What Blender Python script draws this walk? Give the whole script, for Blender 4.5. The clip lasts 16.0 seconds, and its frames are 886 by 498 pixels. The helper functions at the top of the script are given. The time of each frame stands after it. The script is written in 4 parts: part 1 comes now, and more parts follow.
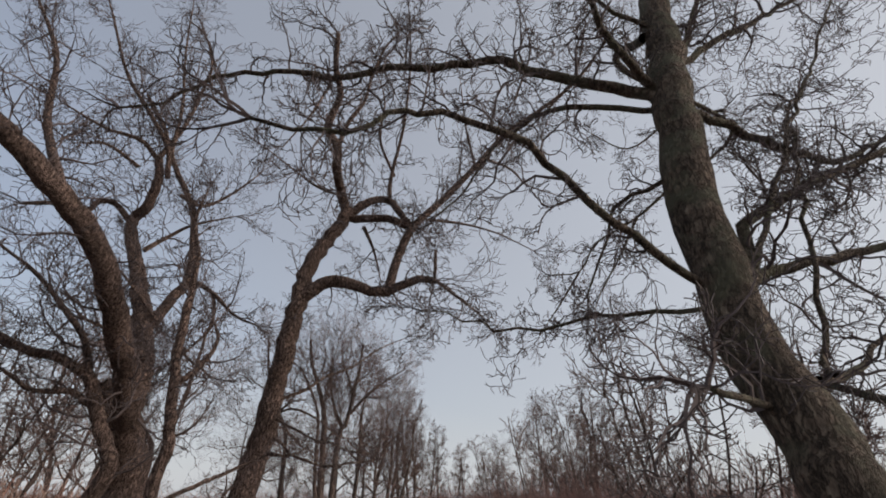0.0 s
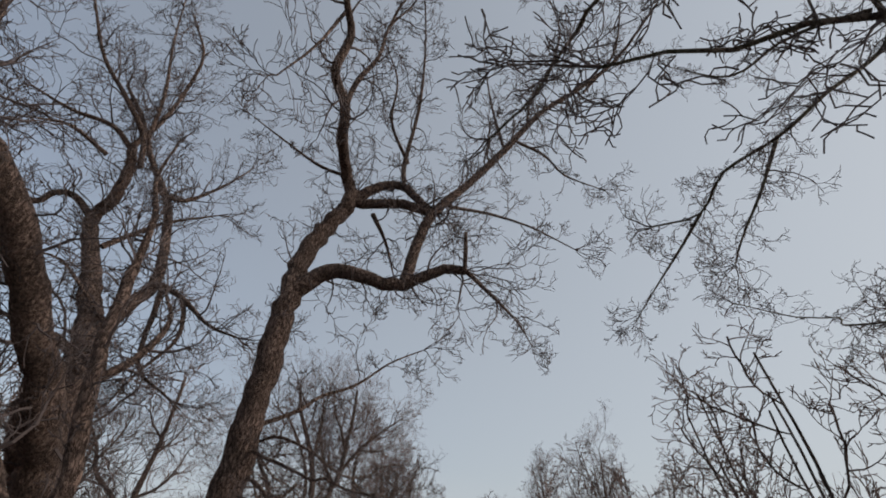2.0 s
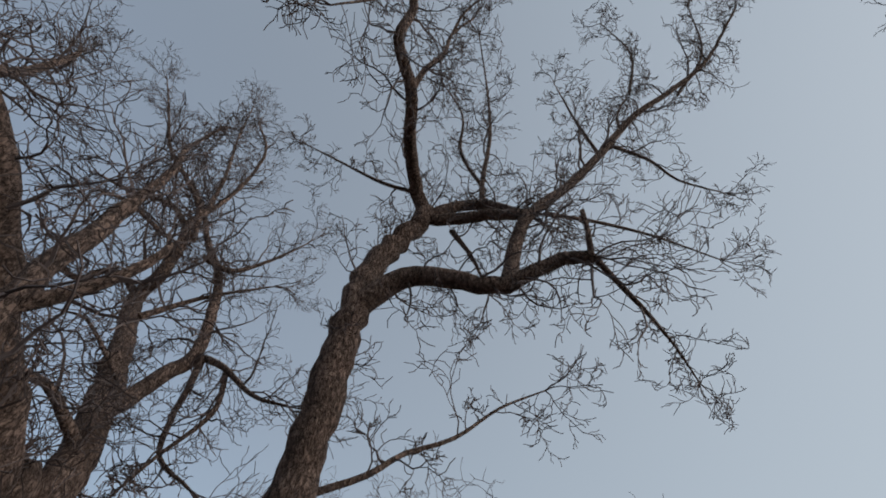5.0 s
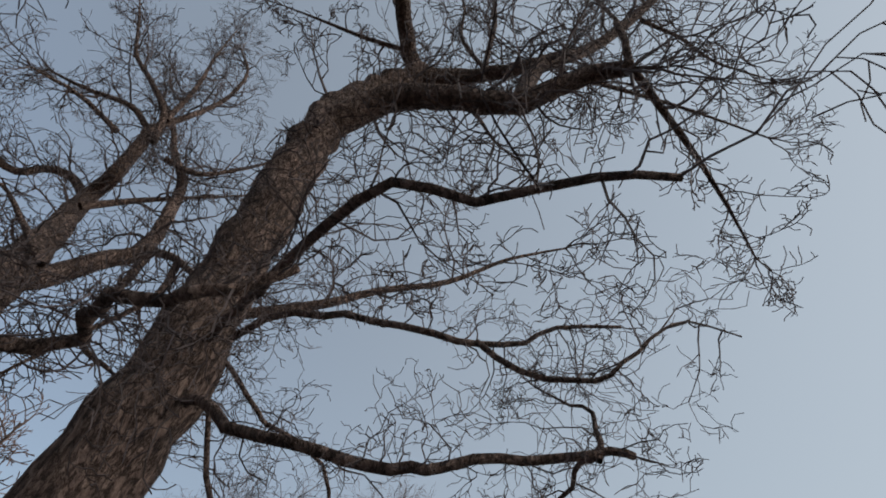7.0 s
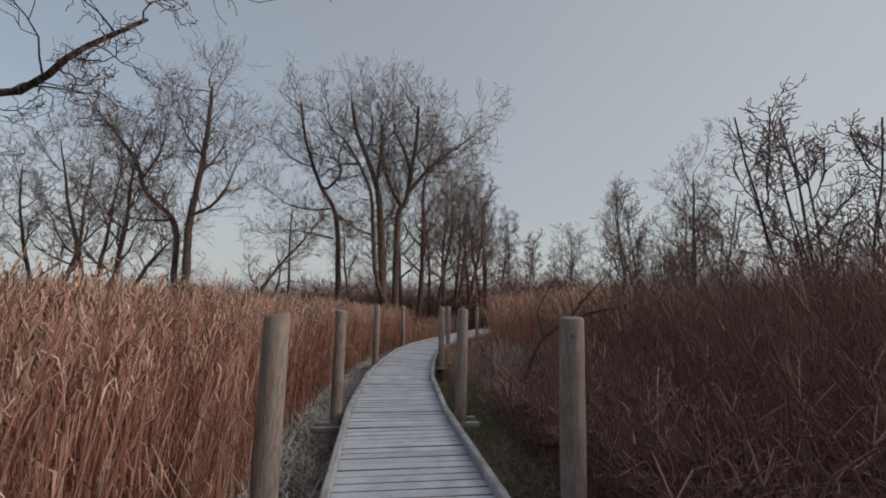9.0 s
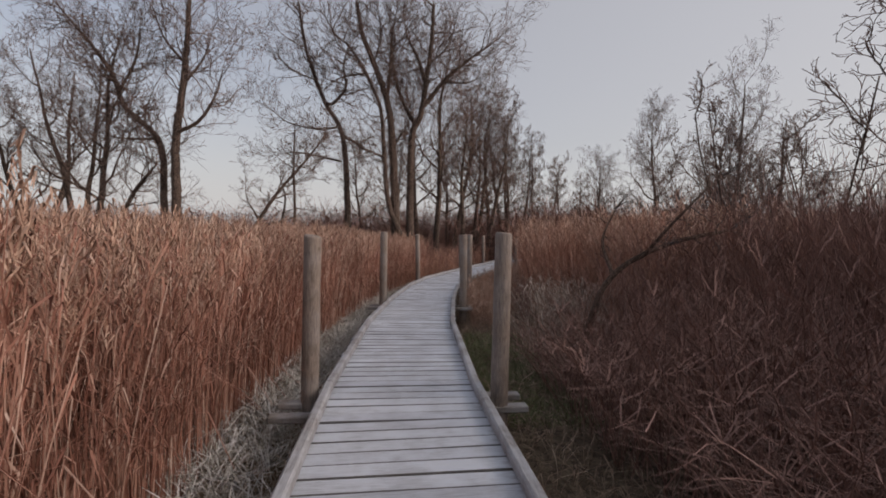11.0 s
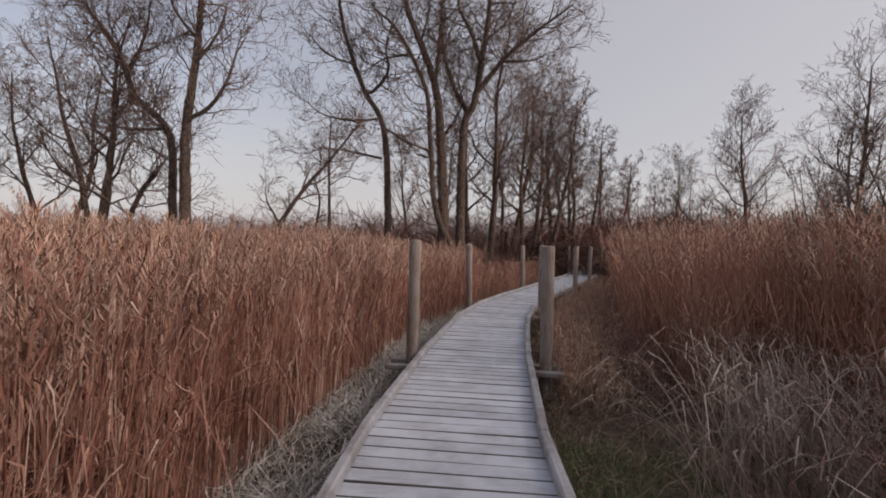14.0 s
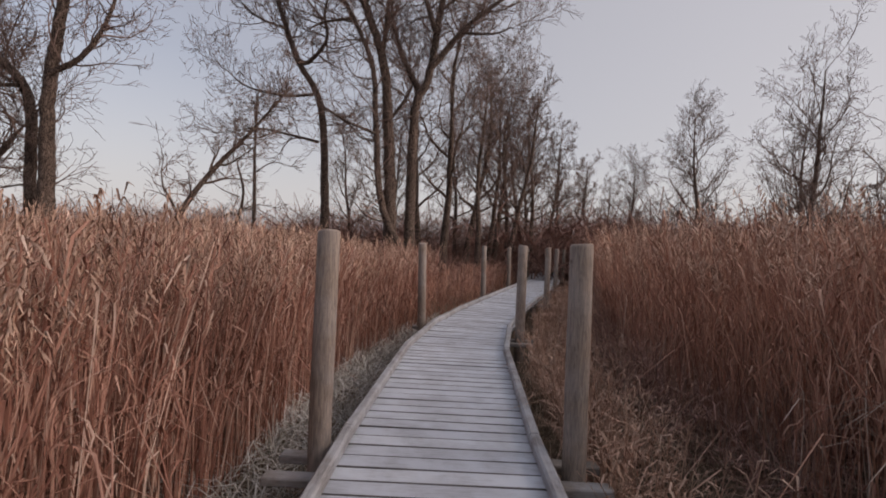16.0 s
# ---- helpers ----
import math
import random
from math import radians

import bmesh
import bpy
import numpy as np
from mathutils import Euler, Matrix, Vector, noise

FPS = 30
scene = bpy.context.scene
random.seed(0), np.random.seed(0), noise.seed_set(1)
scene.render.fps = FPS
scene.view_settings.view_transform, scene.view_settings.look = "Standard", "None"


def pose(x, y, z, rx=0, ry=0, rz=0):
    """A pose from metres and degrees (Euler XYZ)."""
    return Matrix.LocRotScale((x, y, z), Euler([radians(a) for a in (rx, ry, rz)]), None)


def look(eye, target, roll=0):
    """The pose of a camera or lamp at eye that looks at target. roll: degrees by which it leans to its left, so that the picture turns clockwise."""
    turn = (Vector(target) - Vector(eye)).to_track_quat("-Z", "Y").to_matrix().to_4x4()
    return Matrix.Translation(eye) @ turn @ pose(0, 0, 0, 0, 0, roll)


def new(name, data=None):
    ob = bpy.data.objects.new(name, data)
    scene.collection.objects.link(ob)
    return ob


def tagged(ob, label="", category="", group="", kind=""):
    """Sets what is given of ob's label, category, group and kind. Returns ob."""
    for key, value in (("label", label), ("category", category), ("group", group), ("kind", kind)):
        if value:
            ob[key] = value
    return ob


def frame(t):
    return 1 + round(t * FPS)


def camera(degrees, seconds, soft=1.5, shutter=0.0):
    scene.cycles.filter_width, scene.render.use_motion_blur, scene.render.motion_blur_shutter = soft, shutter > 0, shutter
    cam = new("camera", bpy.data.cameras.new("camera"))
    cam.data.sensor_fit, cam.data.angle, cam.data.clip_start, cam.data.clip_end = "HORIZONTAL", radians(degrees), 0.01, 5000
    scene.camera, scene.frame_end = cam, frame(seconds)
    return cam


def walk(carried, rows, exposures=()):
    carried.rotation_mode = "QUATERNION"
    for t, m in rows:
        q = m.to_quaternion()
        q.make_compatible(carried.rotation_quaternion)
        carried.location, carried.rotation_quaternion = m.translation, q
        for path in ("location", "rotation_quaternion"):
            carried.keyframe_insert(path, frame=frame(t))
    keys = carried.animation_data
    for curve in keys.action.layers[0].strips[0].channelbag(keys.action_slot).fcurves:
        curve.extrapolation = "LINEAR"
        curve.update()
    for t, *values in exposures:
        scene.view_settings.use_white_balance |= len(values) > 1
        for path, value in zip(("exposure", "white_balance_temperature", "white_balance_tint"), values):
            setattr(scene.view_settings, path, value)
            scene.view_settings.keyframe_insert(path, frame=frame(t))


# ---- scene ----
cam = camera(86.5, 16.0, soft=1.85)
PATH = [
    (0.0, 1.791, 4.766, 1.505, 119.94, -0.37, -3.96),
    (0.5, 1.669, 5.275, 1.492, 120.52, -0.35, -4.29),
    (1.0, 1.601, 5.788, 1.491, 121.79, -0.20, -4.43),
    (1.5, 1.508, 6.309, 1.496, 123.59, -0.10, -4.50),
    (2.0, 1.414, 6.769, 1.551, 126.31, -0.06, -4.67),
    (2.5, 1.406, 7.226, 1.593, 129.59, -0.01, -4.84),
    (3.0, 1.310, 7.592, 1.583, 132.42, -0.13, -5.10),
    (3.5, 1.239, 7.932, 1.562, 135.35, 0.08, -1.19),
    (6.0, 0.883, 9.986, 1.440, 145.88, -1.11, 4.84),
    (6.5, 0.874, 10.382, 1.473, 145.25, -1.22, 3.88),
    (7.0, 0.906, 10.875, 1.451, 143.36, -1.26, 3.53),
    (7.5, 0.892, 11.405, 1.443, 133.40, -0.55, 3.45),
    (8.0, 0.913, 11.942, 1.450, 121.51, -0.51, 3.40),
    (8.5, 0.847, 12.464, 1.46, 109.17, -0.8, 3.07),
    (9.0, 0.807, 13.048, 1.46, 96.86, -0.69, 2.51),
    (9.2, 0.778, 13.294, 1.47, 93.15, -0.6, 2.32),
    (11.5, 0.518, 16.019, 1.366, 88.34, -0.7, 7.03),
    (12.0, 0.408, 16.606, 1.358, 88.91, -0.8, 10.97),
    (12.5, 0.322, 17.243, 1.362, 89.46, -0.6, 12.63),
    (13.0, 0.232, 17.904, 1.398, 89.66, -1.0, 12.66),
    (13.5, 0.179, 18.634, 1.401, 89.43, -1.1, 11.9),
    (14.0, 0.063, 19.267, 1.421, 89.37, -1.2, 10.79),
    (14.5, -0.075, 19.981, 1.363, 89.46, -1.3, 9.16),
    (15.0, -0.173, 20.623, 1.386, 89.51, -1.5, 7.74),
    (15.5, -0.263, 21.289, 1.382, 89.37, -1.8, 6.02),
    (16.0, -0.395, 21.999, 1.374, 89.68, -2.0, 4.48),
]
walk(cam, [(t, pose(*p)) for t, *p in PATH], [(0.0, 0.60, 6800, 15), (1.5, 0.56, 6700, 13), (2.5, 0.42, 6600, 10), (7.0, 0.46, 6300, 8), (8.0, 0.32, 6450, 8), (9.0, 0.36, 6850, 11), (12.0, 0.58, 7250, 21), (16.0, 0.60, 7300, 22)])

# ---- light: an overcast late winter afternoon, a low veiled sun ahead to the side ----
SUN_AZ, SUN_EL = 96.0, 20.0
world = bpy.data.worlds.new("overcast_sky")
scene.world = world
world.use_nodes = True
wn, wl = world.node_tree.nodes, world.node_tree.links
wn.clear()
sky = wn.new("ShaderNodeTexSky")
sky.sky_type = "NISHITA"
sky.sun_disc = False
sky.sun_elevation, sky.sun_rotation = radians(SUN_EL), radians(SUN_AZ)
sky.air_density, sky.dust_density, sky.ozone_density = 1.0, 2.0, 1.5
veil = wn.new("ShaderNodeRGB")
veil.outputs[0].default_value = (3.75, 4.08, 4.36, 1)
mix = wn.new("ShaderNodeMix")
mix.data_type = "RGBA"
toward = wn.new("ShaderNodeVectorMath")
toward.operation = "DOT_PRODUCT"
toward.inputs[1].default_value = (math.sin(radians(SUN_AZ)) * 0.96, math.cos(radians(SUN_AZ)) * 0.96, -0.6)
sky_dir = wn.new("ShaderNodeTexCoord")
wl.new(sky_dir.outputs["Generated"], toward.inputs[0])
thick = wn.new("ShaderNodeMapRange")
thick.inputs["From Min"].default_value, thick.inputs["From Max"].default_value = -1.25, 0.5
thick.inputs["To Min"].default_value, thick.inputs["To Max"].default_value = 0.32, 0.86
wl.new(toward.outputs["Value"], thick.inputs["Value"])
height = wn.new("ShaderNodeSeparateXYZ")
wl.new(sky_dir.outputs["Generated"], height.inputs[0])
haze = wn.new("ShaderNodeMapRange")
haze.inputs["From Min"].default_value, haze.inputs["From Max"].default_value = 0.0, 0.5
haze.inputs["To Min"].default_value, haze.inputs["To Max"].default_value = 0.97, 0.2
wl.new(height.outputs["Z"], haze.inputs["Value"])
thicker = wn.new("ShaderNodeMath")
thicker.operation = "MAXIMUM"
wl.new(thick.outputs[0], thicker.inputs[0])
wl.new(haze.outputs[0], thicker.inputs[1])
wl.new(thicker.outputs[0], mix.inputs[0])
wl.new(sky.outputs[0], mix.inputs[6])
wl.new(veil.outputs[0], mix.inputs[7])
back = wn.new("ShaderNodeBackground")
back.inputs[1].default_value = 0.10
wl.new(mix.outputs[2], back.inputs[0])
wout = wn.new("ShaderNodeOutputWorld")
wl.new(back.outputs[0], wout.inputs[0])

sun = new("sun", bpy.data.lights.new("sun", "SUN"))
sun.data.energy, sun.data.angle, sun.data.color = 1.9, radians(50), (1.0, 0.93, 0.86)
a, e = radians(SUN_AZ), radians(SUN_EL)
sun.matrix_world = look((0, 0, 30), Vector((0, 0, 30)) - Vector((math.sin(a) * math.cos(e), math.cos(a) * math.cos(e), math.sin(e))))


# ---- materials ----
def material(name, rough=0.9):
    m = bpy.data.materials.new(name)
    m.use_nodes = True
    n = m.node_tree.nodes
    b = n["Principled BSDF"]
    b.inputs["Roughness"].default_value = rough
    b.inputs["Specular IOR Level"].default_value = 0.25
    return m, n, m.node_tree.links, b


def ramp_node(n, stops):
    r = n.new("ShaderNodeValToRGB")
    els = r.color_ramp.elements
    while len(els) < len(stops):
        els.new(0.5)
    for el, (p, c) in zip(els, stops):
        el.position, el.color = p, (*c, 1)
    return r


def noise_node(n, l, scale, detail=5.0, stretch=None, rough=0.6):
    t = n.new("ShaderNodeTexNoise")
    t.inputs["Scale"].default_value, t.inputs["Detail"].default_value = scale, detail
    t.inputs["Roughness"].default_value = rough
    c = n.new("ShaderNodeTexCoord")
    if stretch:
        mp = n.new("ShaderNodeMapping")
        mp.inputs["Scale"].default_value = stretch
        l.new(c.outputs["Object"], mp.inputs[0])
        l.new(mp.outputs[0], t.inputs["Vector"])
    else:
        l.new(c.outputs["Object"], t.inputs["Vector"])
    return t


def bump_node(n, l, b, height, strength, distance):
    bp = n.new("ShaderNodeBump")
    bp.inputs["Strength"].default_value, bp.inputs["Distance"].default_value = strength, distance
    l.new(height, bp.inputs["Height"])
    l.new(bp.outputs[0], b.inputs["Normal"])


def blend(n, l, fac, one, two, mode="MIX"):
    x = n.new("ShaderNodeMix")
    x.data_type, x.blend_type = "RGBA", mode
    if isinstance(fac, float):
        x.inputs[0].default_value = fac
    else:
        l.new(fac, x.inputs[0])
    for slot, v in ((6, one), (7, two)):
        if isinstance(v, tuple):
            x.inputs[slot].default_value = (*v, 1)
        else:
            l.new(v, x.inputs[slot])
    return x.outputs[2]


def bark_material(name, dark, mid, light, moss=None, scale=1.0):
    m, n, l, b = material(name, 0.95)
    fine = noise_node(n, l, 38 * scale, 6, (1, 1, 0.35))
    broad = noise_node(n, l, 2.2 * scale, 4)
    v = n.new("ShaderNodeTexVoronoi")
    v.feature = "DISTANCE_TO_EDGE"
    v.inputs["Scale"].default_value = 26 * scale
    c = n.new("ShaderNodeTexCoord")
    mp = n.new("ShaderNodeMapping")
    mp.inputs["Scale"].default_value = (1, 1, 0.4)
    wob = blend(n, l, 0.12, c.outputs["Object"], fine.outputs["Color"])
    l.new(wob, mp.inputs[0])
    l.new(mp.outputs[0], v.inputs["Vector"])
    r = ramp_node(n, [(0.3, dark), (0.52, mid), (0.75, light)])
    l.new(fine.outputs[0], r.inputs[0])
    cr = ramp_node(n, [(0.0, (0.35, 0.33, 0.32)), (0.12, (1, 1, 1))])
    l.new(v.outputs["Distance"], cr.inputs[0])
    col = blend(n, l, 1.0, r.outputs[0], cr.outputs[0], "MULTIPLY")
    br = ramp_node(n, [(0.35, (0.7, 0.68, 0.66)), (0.65, (1.15, 1.12, 1.1))])
    l.new(broad.outputs[0], br.inputs[0])
    col = blend(n, l, 1.0, col, br.outputs[0], "MULTIPLY")
    if moss:
        mn = noise_node(n, l, 5.5, 5)
        mr = ramp_node(n, [(0.46, (0, 0, 0)), (0.62, (1, 1, 1))])
        l.new(mn.outputs[0], mr.inputs[0])
        col = blend(n, l, mr.outputs[0], col, moss)
    l.new(col, b.inputs["Base Color"])
    hs = n.new("ShaderNodeMath")
    hs.operation = "MULTIPLY"
    l.new(cr.outputs[0], hs.inputs[0])
    l.new(fine.outputs[0], hs.inputs[1])
    bump_node(n, l, b, hs.outputs[0], 1.0, 0.05)
    return m


BARK = bark_material("bark_brown", (0.06, 0.042, 0.036), (0.18, 0.125, 0.102), (0.36, 0.262, 0.212))
BARK_MOSSY = bark_material("bark_mossy", (0.06, 0.047, 0.038), (0.165, 0.125, 0.095), (0.33, 0.27, 0.205), (0.135, 0.125, 0.085), 1.2)
BARK_FAR = bark_material("bark_far", (0.07, 0.054, 0.048), (0.15, 0.112, 0.096), (0.24, 0.19, 0.16), None, 0.7)


def twig_material(name, one, two):
    m, n, l, b = material(name, 0.8)
    g = n.new("ShaderNodeNewGeometry")
    r = ramp_node(n, [(0.0, one), (1.0, two)])
    l.new(g.outputs["Random Per Island"], r.inputs[0])
    l.new(r.outputs[0], b.inputs["Base Color"])
    return m


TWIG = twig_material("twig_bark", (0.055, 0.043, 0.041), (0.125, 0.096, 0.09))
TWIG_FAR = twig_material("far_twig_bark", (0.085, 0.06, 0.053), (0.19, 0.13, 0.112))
SCRUB = twig_material("scrub_stems", (0.17, 0.10, 0.085), (0.45, 0.27, 0.225))


def straw_material(name, stops):
    m, n, l, b = material(name, 0.7)
    g = n.new("ShaderNodeNewGeometry")
    r = ramp_node(n, stops)
    l.new(g.outputs["Random Per Island"], r.inputs[0])
    nz = noise_node(n, l, 0.8, 3)
    nr = ramp_node(n, [(0.35, (0.72, 0.68, 0.66)), (0.65, (1.12, 1.1, 1.08))])
    l.new(nz.outputs[0], nr.inputs[0])
    col = blend(n, l, 1.0, r.outputs[0], nr.outputs[0], "MULTIPLY")
    l.new(col, b.inputs["Base Color"])
    return m


REED = straw_material("dry_reed", [(0.0, (0.22, 0.098, 0.073)), (0.4, (0.42, 0.21, 0.16)), (0.8, (0.56, 0.335, 0.265)), (1.0, (0.78, 0.62, 0.53))])
PLUME = straw_material("reed_plume", [(0.0, (0.34, 0.19, 0.135)), (1.0, (0.68, 0.49, 0.39))])
REED_DARK = straw_material("dry_reed_dull", [(0.0, (0.33, 0.16, 0.12)), (0.5, (0.49, 0.26, 0.19)), (1.0, (0.66, 0.44, 0.34))])
GRASS = straw_material("withered_grass", [(0.0, (0.32, 0.30, 0.25)), (0.3, (0.52, 0.51, 0.46)), (0.65, (0.72, 0.72, 0.70)), (1.0, (0.88, 0.89, 0.90))])
TUSSOCK = straw_material("tawny_tussock", [(0.0, (0.36, 0.28, 0.23)), (0.5, (0.58, 0.48, 0.41)), (1.0, (0.80, 0.71, 0.64))])
LITTER = straw_material("brown_litter", [(0.0, (0.17, 0.115, 0.09)), (0.6, (0.37, 0.265, 0.20)), (1.0, (0.58, 0.46, 0.36))])
MOSS = straw_material("low_green_grass", [(0.0, (0.09, 0.13, 0.05)), (0.6, (0.19, 0.25, 0.105)), (1.0, (0.28, 0.31, 0.15))])


def wood_material(name, dark, light, frost, along=(1, 12, 12)):
    m, n, l, b = material(name, 0.75)
    grain = noise_node(n, l, 9, 7, along, 0.65)
    stain = noise_node(n, l, 3.2, 5)
    place = n.new("ShaderNodeNewGeometry")
    l.new(place.outputs["Position"], stain.inputs["Vector"])
    oi = n.new("ShaderNodeObjectInfo")
    r = ramp_node(n, [(0.3, dark), (0.7, light)])
    l.new(grain.outputs[0], r.inputs[0])
    sr = ramp_node(n, [(0.40, (0, 0, 0)), (0.60, (1, 1, 1))])
    l.new(stain.outputs[0], sr.inputs[0])
    fm = n.new("ShaderNodeMath")
    fm.operation = "MULTIPLY"
    fm.inputs[1].default_value = frost
    l.new(sr.outputs[0], fm.inputs[0])
    col = blend(n, l, fm.outputs[0], r.outputs[0], (0.66, 0.70, 0.77))
    vr = ramp_node(n, [(0.0, (0.88, 0.88, 0.89)), (1.0, (1.06, 1.06, 1.05))])
    l.new(oi.outputs["Random"], vr.inputs[0])
    col = blend(n, l, 1.0, col, vr.outputs[0], "MULTIPLY")
    l.new(col, b.inputs["Base Color"])
    bump_node(n, l, b, grain.outputs[0], 0.5, 0.006)
    return m


PLANK = wood_material("weathered_plank", (0.37, 0.385, 0.42), (0.64, 0.67, 0.73), 0.8)
KERB = wood_material("weathered_kerb", (0.19, 0.18, 0.178), (0.42, 0.405, 0.405), 0.4)
POST = wood_material("weathered_post", (0.12, 0.095, 0.082), (0.36, 0.288, 0.245), 0.10, (7, 7, 0.8))
pn, pl = POST.node_tree.nodes, POST.node_tree.links
for tex in [q for q in pn if q.type == "TEX_NOISE"][:1]:
    tex.inputs["Distortion"].default_value = 1.1
kv = pn.new("ShaderNodeTexVoronoi")
kv.inputs["Scale"].default_value = 4.2
kc = pn.new("ShaderNodeTexCoord")
pl.new(kc.outputs["Object"], kv.inputs["Vector"])
kr = ramp_node(pn, [(0.03, (0.35, 0.29, 0.25)), (0.09, (1, 1, 1))])
pl.new(kv.outputs["Distance"], kr.inputs[0])
pb = pn["Principled BSDF"]
was = pb.inputs["Base Color"].links[0].from_socket
pl.new(blend(pn, pl, 1.0, was, kr.outputs[0], "MULTIPLY"), pb.inputs["Base Color"])
BEAM = wood_material("damp_beam", (0.12, 0.10, 0.09), (0.34, 0.3, 0.27), 0.3)

# damp unfrosted plank sides, coloured darker still to hold the shade of the gaps
PLANK_SIDE = wood_material("sawn_damp_shaded_side", (0.08, 0.075, 0.075), (0.2, 0.19, 0.185), 0.0)

gm, n, l, b = material("marsh_ground", 0.95)
broad = noise_node(n, l, 0.35, 5)
fine = noise_node(n, l, 14, 7)
gr = ramp_node(n, [(0.3, (0.06, 0.045, 0.036)), (0.5, (0.13, 0.098, 0.074)), (0.72, (0.22, 0.175, 0.13))])
l.new(fine.outputs[0], gr.inputs[0])
gb = ramp_node(n, [(0.4, (0.75, 0.72, 0.7)), (0.62, (1.1, 1.08, 0.95))])
l.new(broad.outputs[0], gb.inputs[0])
l.new(blend(n, l, 1.0, gr.outputs[0], gb.outputs[0], "MULTIPLY"), b.inputs["Base Color"])
bump_node(n, l, b, fine.outputs[0], 0.8, 0.05)
GROUND = gm


# ---- mesh helpers ----
class Tubes:
    """Collects tapered tubes and gives them as one mesh."""

    def __init__(self):
        self.v, self.f = [], []

    def add(self, pts, radii, sides=6, cap=True, bumps=0.0, rng=None):
        base = len(self.v)
        last = len(pts) - 1
        side = Vector((1, 0, 0))
        for i, p in enumerate(pts):
            d = (pts[min(i + 1, last)] - pts[max(i - 1, 0)])
            d = d.normalized() if d.length > 1e-9 else Vector((0, 0, 1))
            u = side - d * side.dot(d)
            if u.length < 0.1:
                u = Vector((0, 1, 0)) - d * d.y
            u.normalize()
            side = u
            w = d.cross(u)
            for k in range(sides):
                a = 2 * math.pi * k / sides
                r = radii[i]
                if bumps:
                    r *= 1 + bumps * noise.noise(Vector((p.x * 3 + math.cos(a) * 0.8, p.y * 3 + math.sin(a) * 0.8, p.z * 2.2)))
                q = p + (u * math.cos(a) + w * math.sin(a)) * r
                self.v.append((q.x, q.y, q.z))
        for i in range(last):
            o = base + i * sides
            for k in range(sides):
                k2 = (k + 1) % sides
                self.f.append((o + k, o + k2, o + sides + k2, o + sides + k))
        if cap:
            self.f.append(tuple(base + last * sides + k for k in range(sides)))

    def mesh(self, name, mat, smooth=True, origin=(0, 0, 0)):
        me = bpy.data.meshes.new(name)
        o = origin
        me.from_pydata([(x - o[0], y - o[1], z - o[2]) for x, y, z in self.v], [], self.f)
        me.materials.append(mat)
        if smooth:
            me.polygons.foreach_set("use_smooth", [True] * len(me.polygons))
        me.update()
        return me


def part(name, me, parent, label="", kind=""):
    """Links a mesh, or a bmesh, as one part under a thing or a part."""
    ob = new(name, me)
    ob.parent = parent
    return tagged(ob, label, "", "", kind)


def thing(name, label, category, loc=(0, 0, 0), group="", kind=""):
    ob = tagged(new(name), label, category, group, kind)
    ob.location = loc
    return ob


def smooth_path(pts, step=0.12, wobble=0.0, rng=None):
    """A rounded path through the given points."""
    pts = [Vector(p) for p in pts]
    out = []
    ext = [pts[0] * 2 - pts[1]] + pts + [pts[-1] * 2 - pts[-2]]
    for i in range(1, len(ext) - 2):
        a, b, c, d = ext[i - 1:i + 3]
        k = max(2, int((c - b).length / step))
        for j in range(k):
            t = j / k
            q = 0.5 * (2 * b + (c - a) * t + (2 * a - 5 * b + 4 * c - d) * t * t + (3 * b - a - 3 * c + d) * t ** 3)
            if wobble and rng and out:
                q = q + Vector((rng.gauss(0, wobble), rng.gauss(0, wobble), rng.gauss(0, wobble)))
            out.append(q)
    out.append(pts[-1])
    return out


def rand_dir(rng):
    while True:
        v = Vector((rng.uniform(-1, 1), rng.uniform(-1, 1), rng.uniform(-1, 1)))
        if 0.05 < v.length < 1:
            return v.normalized()


def sprout(tubes, rng, p, d, length, r, level, up, kids, kink=0.35, tip=0.0025):
    """A crooked twig with side twigs."""
    segs = (3, 5, 7)[min(level, 2)]
    pts, radii = [p.copy()], [r]
    d = d.copy()
    for i in range(segs):
        d = (d + rand_dir(rng) * (kink if level > 1 else kink * 1.35) + Vector((0, 0, up))).normalized()
        p = p + d * (length / segs)
        pts.append(p.copy())
        radii.append(max(tip, r * (1 - 0.8 * (i + 1) / segs)))
    tubes.add(pts, radii, 4 if r > 0.012 else 3, False)
    if level <= 0:
        return
    count = kids[-level]
    for i in range(count):
        f = 0.2 + 0.8 * (i + rng.random() * 0.8) / count
        x = f * segs
        k = min(int(x), segs - 1)
        q = pts[k].lerp(pts[k + 1], x - k)
        t = (pts[k + 1] - pts[k]).normalized()
        side = rand_dir(rng)
        side = (side - t * side.dot(t)).normalized()
        nd = (t * 0.85 + side * 0.85).normalized()
        sprout(tubes, rng, q, nd, length * rng.uniform(0.38, 0.7) * (1.15 - 0.5 * f), max(tip, r * (1 - 0.75 * f) * 0.65), level - 1, up, kids, kink, tip)


def limb(table, name, r0, r1, *pts):
    table.append((name, r0, r1, pts))


